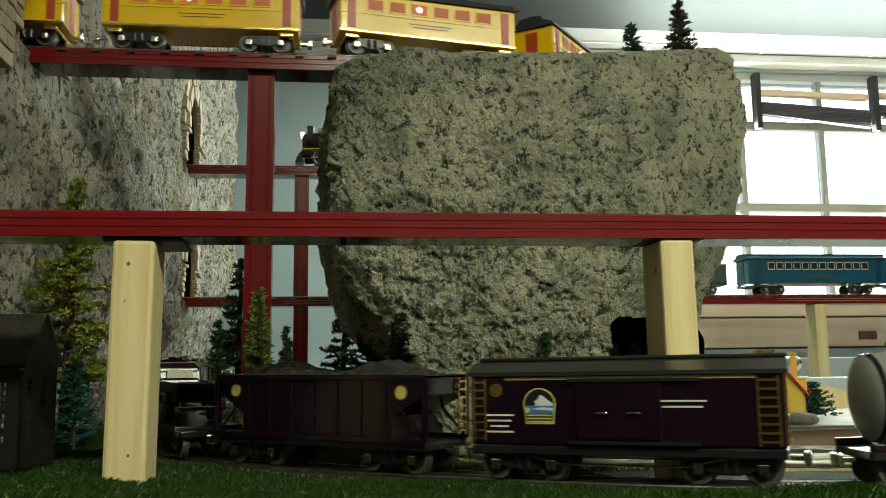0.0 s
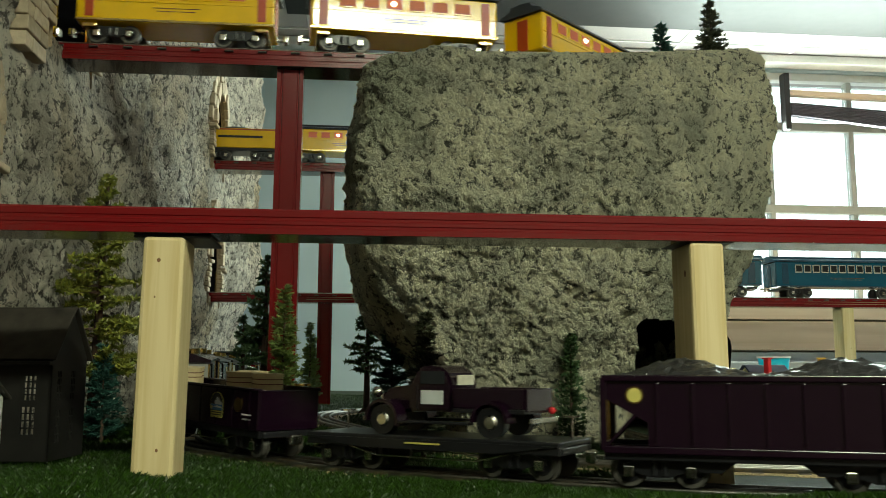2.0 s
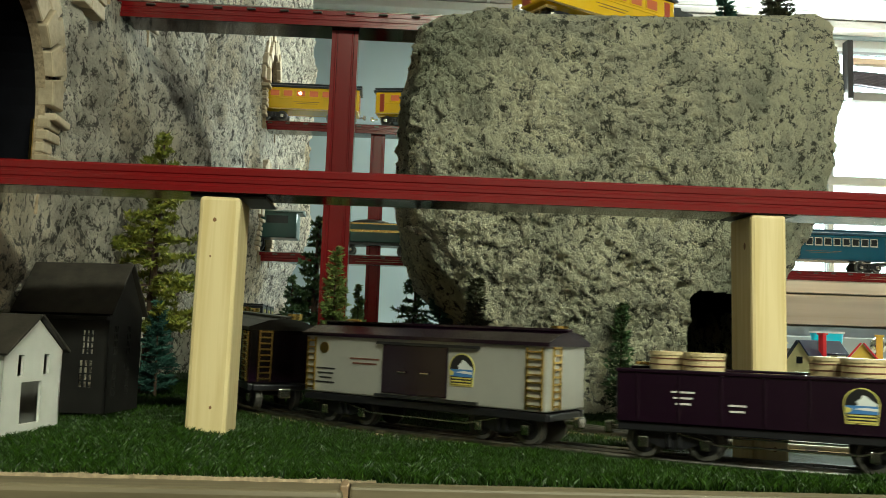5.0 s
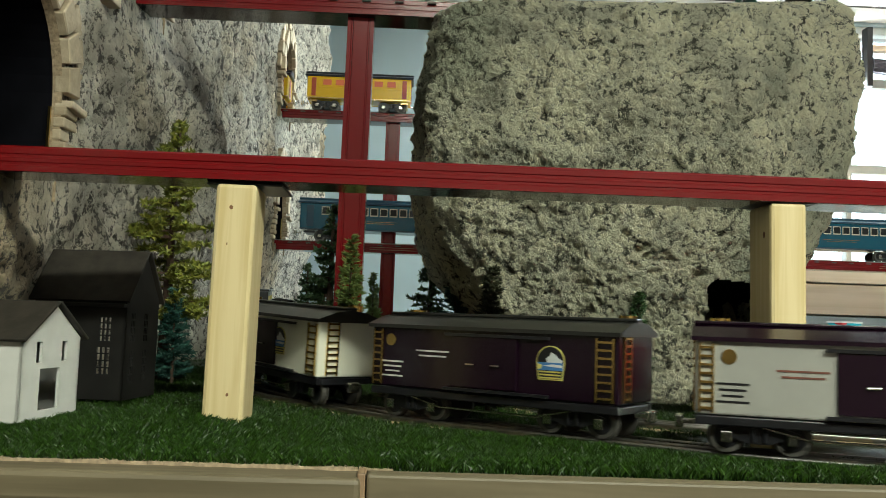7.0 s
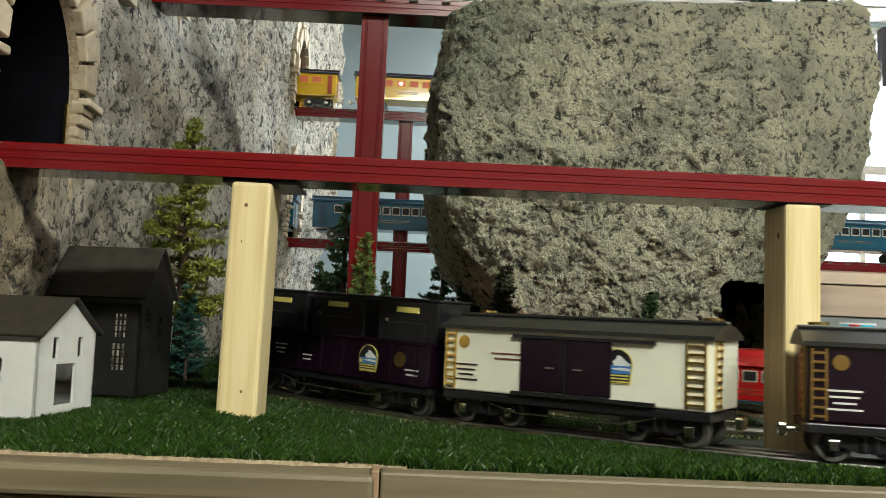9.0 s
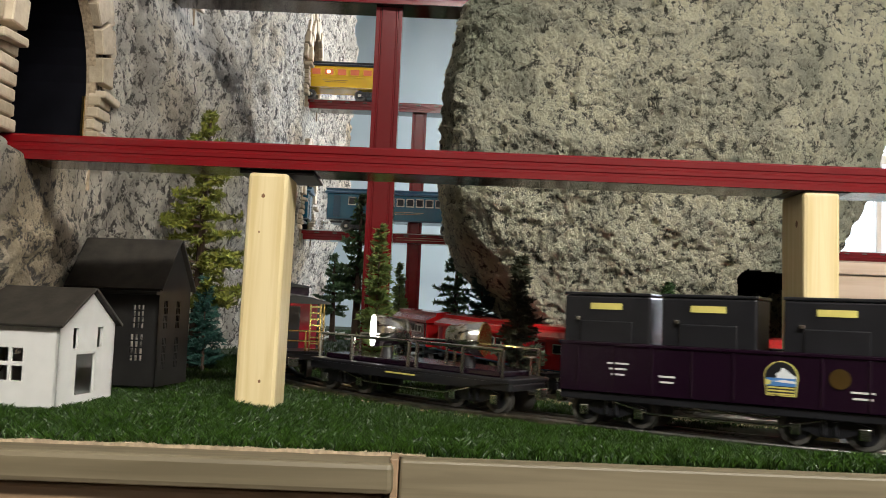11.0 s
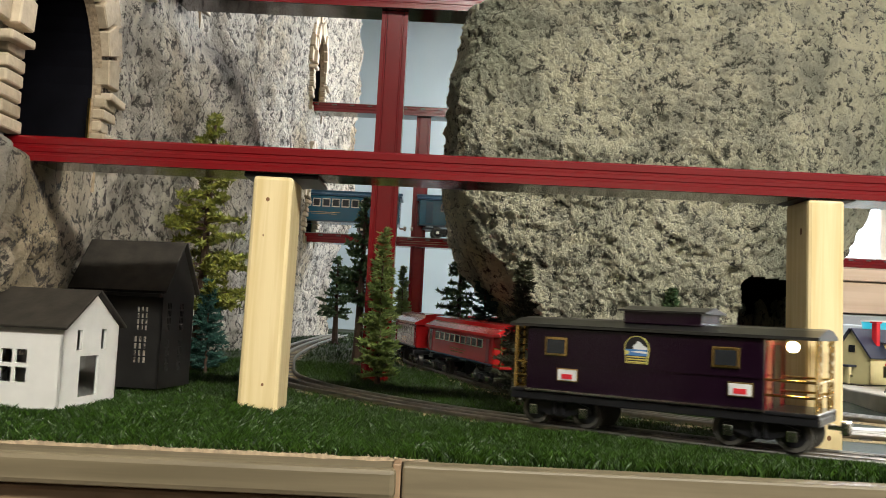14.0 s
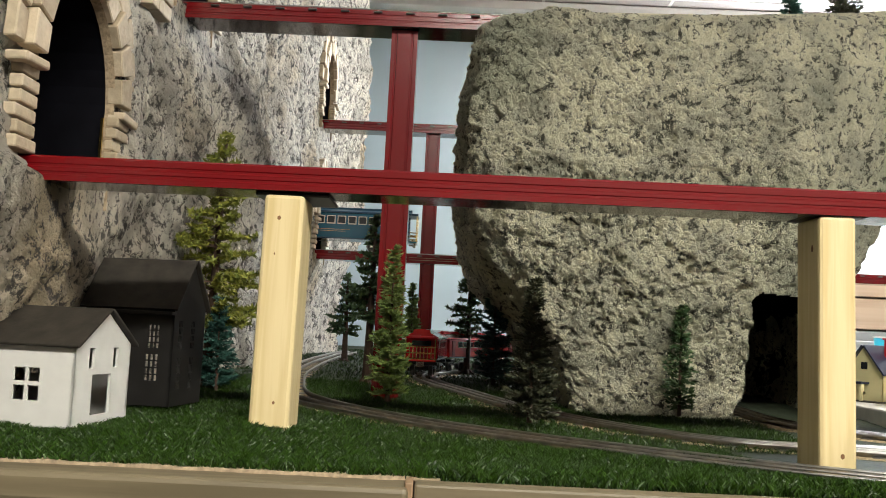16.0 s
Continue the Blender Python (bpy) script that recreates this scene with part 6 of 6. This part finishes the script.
def place(path, s, zf, half, flip=False):
    a, b = along(path, s - half), along(path, s + half)
    m = (a + b) / 2
    za, zb = zf(*a), zf(*b)
    d = b - a
    pitch = -math.degrees(math.atan2(zb - za, float(np.hypot(*d))))
    return pose(m[0], m[1], (za + zb) / 2, 0, pitch, math.degrees(math.atan2(d[1], d[0])))


def rows_for(path, s_of_t, zf, half, off=None):
    return [(t, place(path, s_of_t(t), zf, half) @ (off or Matrix())) for t in TIMES]


def s_at(path, x, y):
    d, o = path
    return float(d[np.argmin((o[:, 0] - x) ** 2 + (o[:, 1] - y) ** 2)])


def rail_z(x, y):
    return ground_z(x, y) + GAUGE_TOP


MOVES = []


def yellow_z(x, y):
    return 0.6415 + 0.0985 * smooth01((y - 1.55) / 0.9)


def blue_z(x, y):
    return 0.3535


def freight_train():
    v = 0.229
    cars = [
        (tank_car("silver tank car with maroon bands and dome", 0.31), 7.232, 0.31),
        (boxcar("dark maroon box car with a pale yellow stripe and brass ladders", 0.303, MAROON, ROOFGREY, MAROON, MAROON, "left", False, None, True), 6.872, 0.303),
        (hopper("dark maroon hopper car heaped with black coal", 0.300), 6.521, 0.300),
        (flat("black flat car carrying a toy pickup truck", 0.320), 6.165, 0.320),
        (gondola("dark maroon gondola car loaded with pale barrels", 0.308), 5.798, 0.308),
        (boxcar("silver grey box car with maroon doors and roof", 0.336, SILVER, MAROON, MAROON, SILVER, "right"), 5.394, 0.336),
        (boxcar("dark maroon box car with a dark roof and arched emblem", 0.313, MAROON, ROOFGREY, MAROON, MAROON, "right"), 5.018, 0.313),
        (boxcar("cream white box car with dark double doors", 0.303, CREAM, ROOFGREY, MAROON, CREAM, "right", True), 4.647, 0.303),
        (gondola("dark maroon gondola car loaded with black containers", 0.312), 4.315, 0.312),
        (searchlight_car("black flat car with two nickel searchlights, one lit", 0.306), 3.948, 0.306),
        (caboose("dark maroon caboose with brass railings and a lit platform bulb", 0.313), 3.566, 0.313),
    ]
    for c, rear, L in cars:
        MOVES.append((c, rows_for(FREIGHT, lambda t, a=rear + L / 2: a + v * t, rail_z, L * 0.33)))

    def load(ob, k, m):
        c, rear, L = cars[k]
        MOVES.append((ob, rows_for(FREIGHT, lambda t, a=rear + L / 2: a + v * t, rail_z, L * 0.33, m)))
    load(pickup("dark maroon vintage toy pickup truck on the flat car"), 3, pose(0.025, 0, 0.0402, 0, 0, 180))
    b = barrel("pale wooden barrel standing in the gondola car")
    spots = [(-0.112, 0.012), (-0.076, -0.012), (0.040, 0.020), (0.066, -0.014), (0.116, -0.008)]
    for k, (x, y) in enumerate(spots):
        load(b if k == 0 else copy_thing(b, pose(0, 0, 0)), 4, pose(x, y, 0.0392))
    k0 = container("black freight container with a yellow name plate")
    for k, x in enumerate((-0.112, -0.008, 0.108)):
        load(k0 if k == 0 else copy_thing(k0, pose(0, 0, 0)), 8, pose(x, 0, 0.0392))


def yellow_train():
    zf = yellow_z
    s0 = s_at(YELLOW_LINE, 0.0, 2.62)
    front = lambda t: s0 - float(np.interp(t, [0, 1.5, 3.5, 7, 8, 10.7, 16], [-0.074, -0.534, -1.23, -2.30, -2.61, -3.44, -5.0]))
    lo = locomotive("steam_locomotive", "black toy steam locomotive with brass trim and lit headlight", "yellow train", 0.25, BLACK, BRASS, BULB)
    MOVES.append((lo, rows_for(YELLOW_LINE, lambda t: front(t) - 0.13, zf, 0.07)))
    te = tender("tender", "yellow tender with black lettering and a coal load", "yellow train", 0.215, YELLOW, ORANGE)
    MOVES.append((te, rows_for(YELLOW_LINE, lambda t: front(t) - 0.395, zf, 0.065)))
    c = coach("passenger_coach", "bright yellow toy passenger coach with warm lit windows", "yellow train coaches", 0.305, 0.082, 0.118, YELLOW, NAVY, ORANGE, 6, WARMLIT)
    part("lamp_bulb", ball(B(), (-0.02, -0.0425, 0.080), 0.0042, n=10), BULB, c, "bright lamp behind the window", True)
    part("lamp_bulb", ball(B(), (0.02, 0.0425, 0.080), 0.0042, n=10), BULB, c, "bright lamp behind the window", True)
    for k in range(8):
        o = c if k == 0 else copy_thing(c, pose(0, 0, 0))
        MOVES.append((o, rows_for(YELLOW_LINE, lambda t, a=0.546 + 0.36 * k + 0.1525: front(t) - a, zf, 0.098)))


def blue_train():
    zf = blue_z
    s0 = s_at(BLUE_LINE, 0.0, 2.62)
    front = lambda t: s0 + 0.45 + 0.255 * (t - 4)
    lo = locomotive("steam_locomotive", "deep green toy steam locomotive", "blue train", 0.42, GREEN_D, BLACK, NICKEL)
    MOVES.append((lo, rows_for(BLUE_LINE, lambda t: front(t) - 0.225, zf, 0.1)))
    te = tender("tender", "deep blue green tender with a coal load", "blue train", 0.33, GREEN_D, BRASS)
    MOVES.append((te, rows_for(BLUE_LINE, lambda t: front(t) - 0.65, zf, 0.1)))
    c = coach("passenger_coach", "teal blue toy passenger coach with cream window frames", "blue train coaches", 0.455, 0.090, 0.128, CARBLUE, CARBLUE_D, CARBLUE_D, 12, None)
    e = coach("passenger_coach", "teal blue toy observation coach with a railed platform", "blue train coaches", 0.455, 0.090, 0.128, CARBLUE, CARBLUE_D, CARBLUE_D, 11, None, obs=True)
    for k in range(5):
        o = e if k == 4 else c if k == 0 else copy_thing(c, pose(0, 0, 0))
        MOVES.append((o, rows_for(BLUE_LINE, lambda t, a=0.895 + 0.51 * k + 0.2275: front(t) - a, zf, 0.145)))


def red_train():
    tail = lambda t: float(np.interp(t, TRAM_T, TRAM_S))
    c = coach("tram_car", "bright red toy passenger car with cream windows", "red train cars", 0.255, 0.064, 0.094, TRAMRED, TRAMRED, TRAMDARK, 9, None, 0.011)
    e = coach("tram_car", "bright red toy observation car with a brass railed platform", "red train cars", 0.255, 0.064, 0.094, TRAMRED, TRAMRED, TRAMDARK, 9, None, 0.011, obs=True)
    for k in range(4):
        o = e if k == 0 else c if k == 1 else copy_thing(c, pose(0, 0, 0))
        MOVES.append((o, rows_for(TRAM, lambda t, a=0.29 * k + 0.15: tail(t) + a, rail_z, 0.08)))


def motions():
    for ob, rows in MOVES:
        walk(ob, rows)


room()
table()
mountain()
rock()
trestles()
trees()
houses()
track(FREIGHT, 4.5, 8.2, 0.054, "three-rail steel track curving through the grass")
track(TRAM, 2.4, 6.2, 0.036, "three-rail steel track in front of the rock")
track(SPUR, 0.1, 2.2, 0.036, "short steel track into the rock tunnel")
track(YELLOW_LINE, 1.1, 10.2, 0.054, "upper three-rail track over the trestle and rock", lambda x, y: yellow_z(x, y) - 0.0085, True)
track(BLUE_LINE, 0.1, 9.2, 0.054, "three-rail track on the lower far beam", lambda x, y: blue_z(x, y) - 0.0085, True)
grass()
freight_train()
yellow_train()
blue_train()
red_train()
motions()
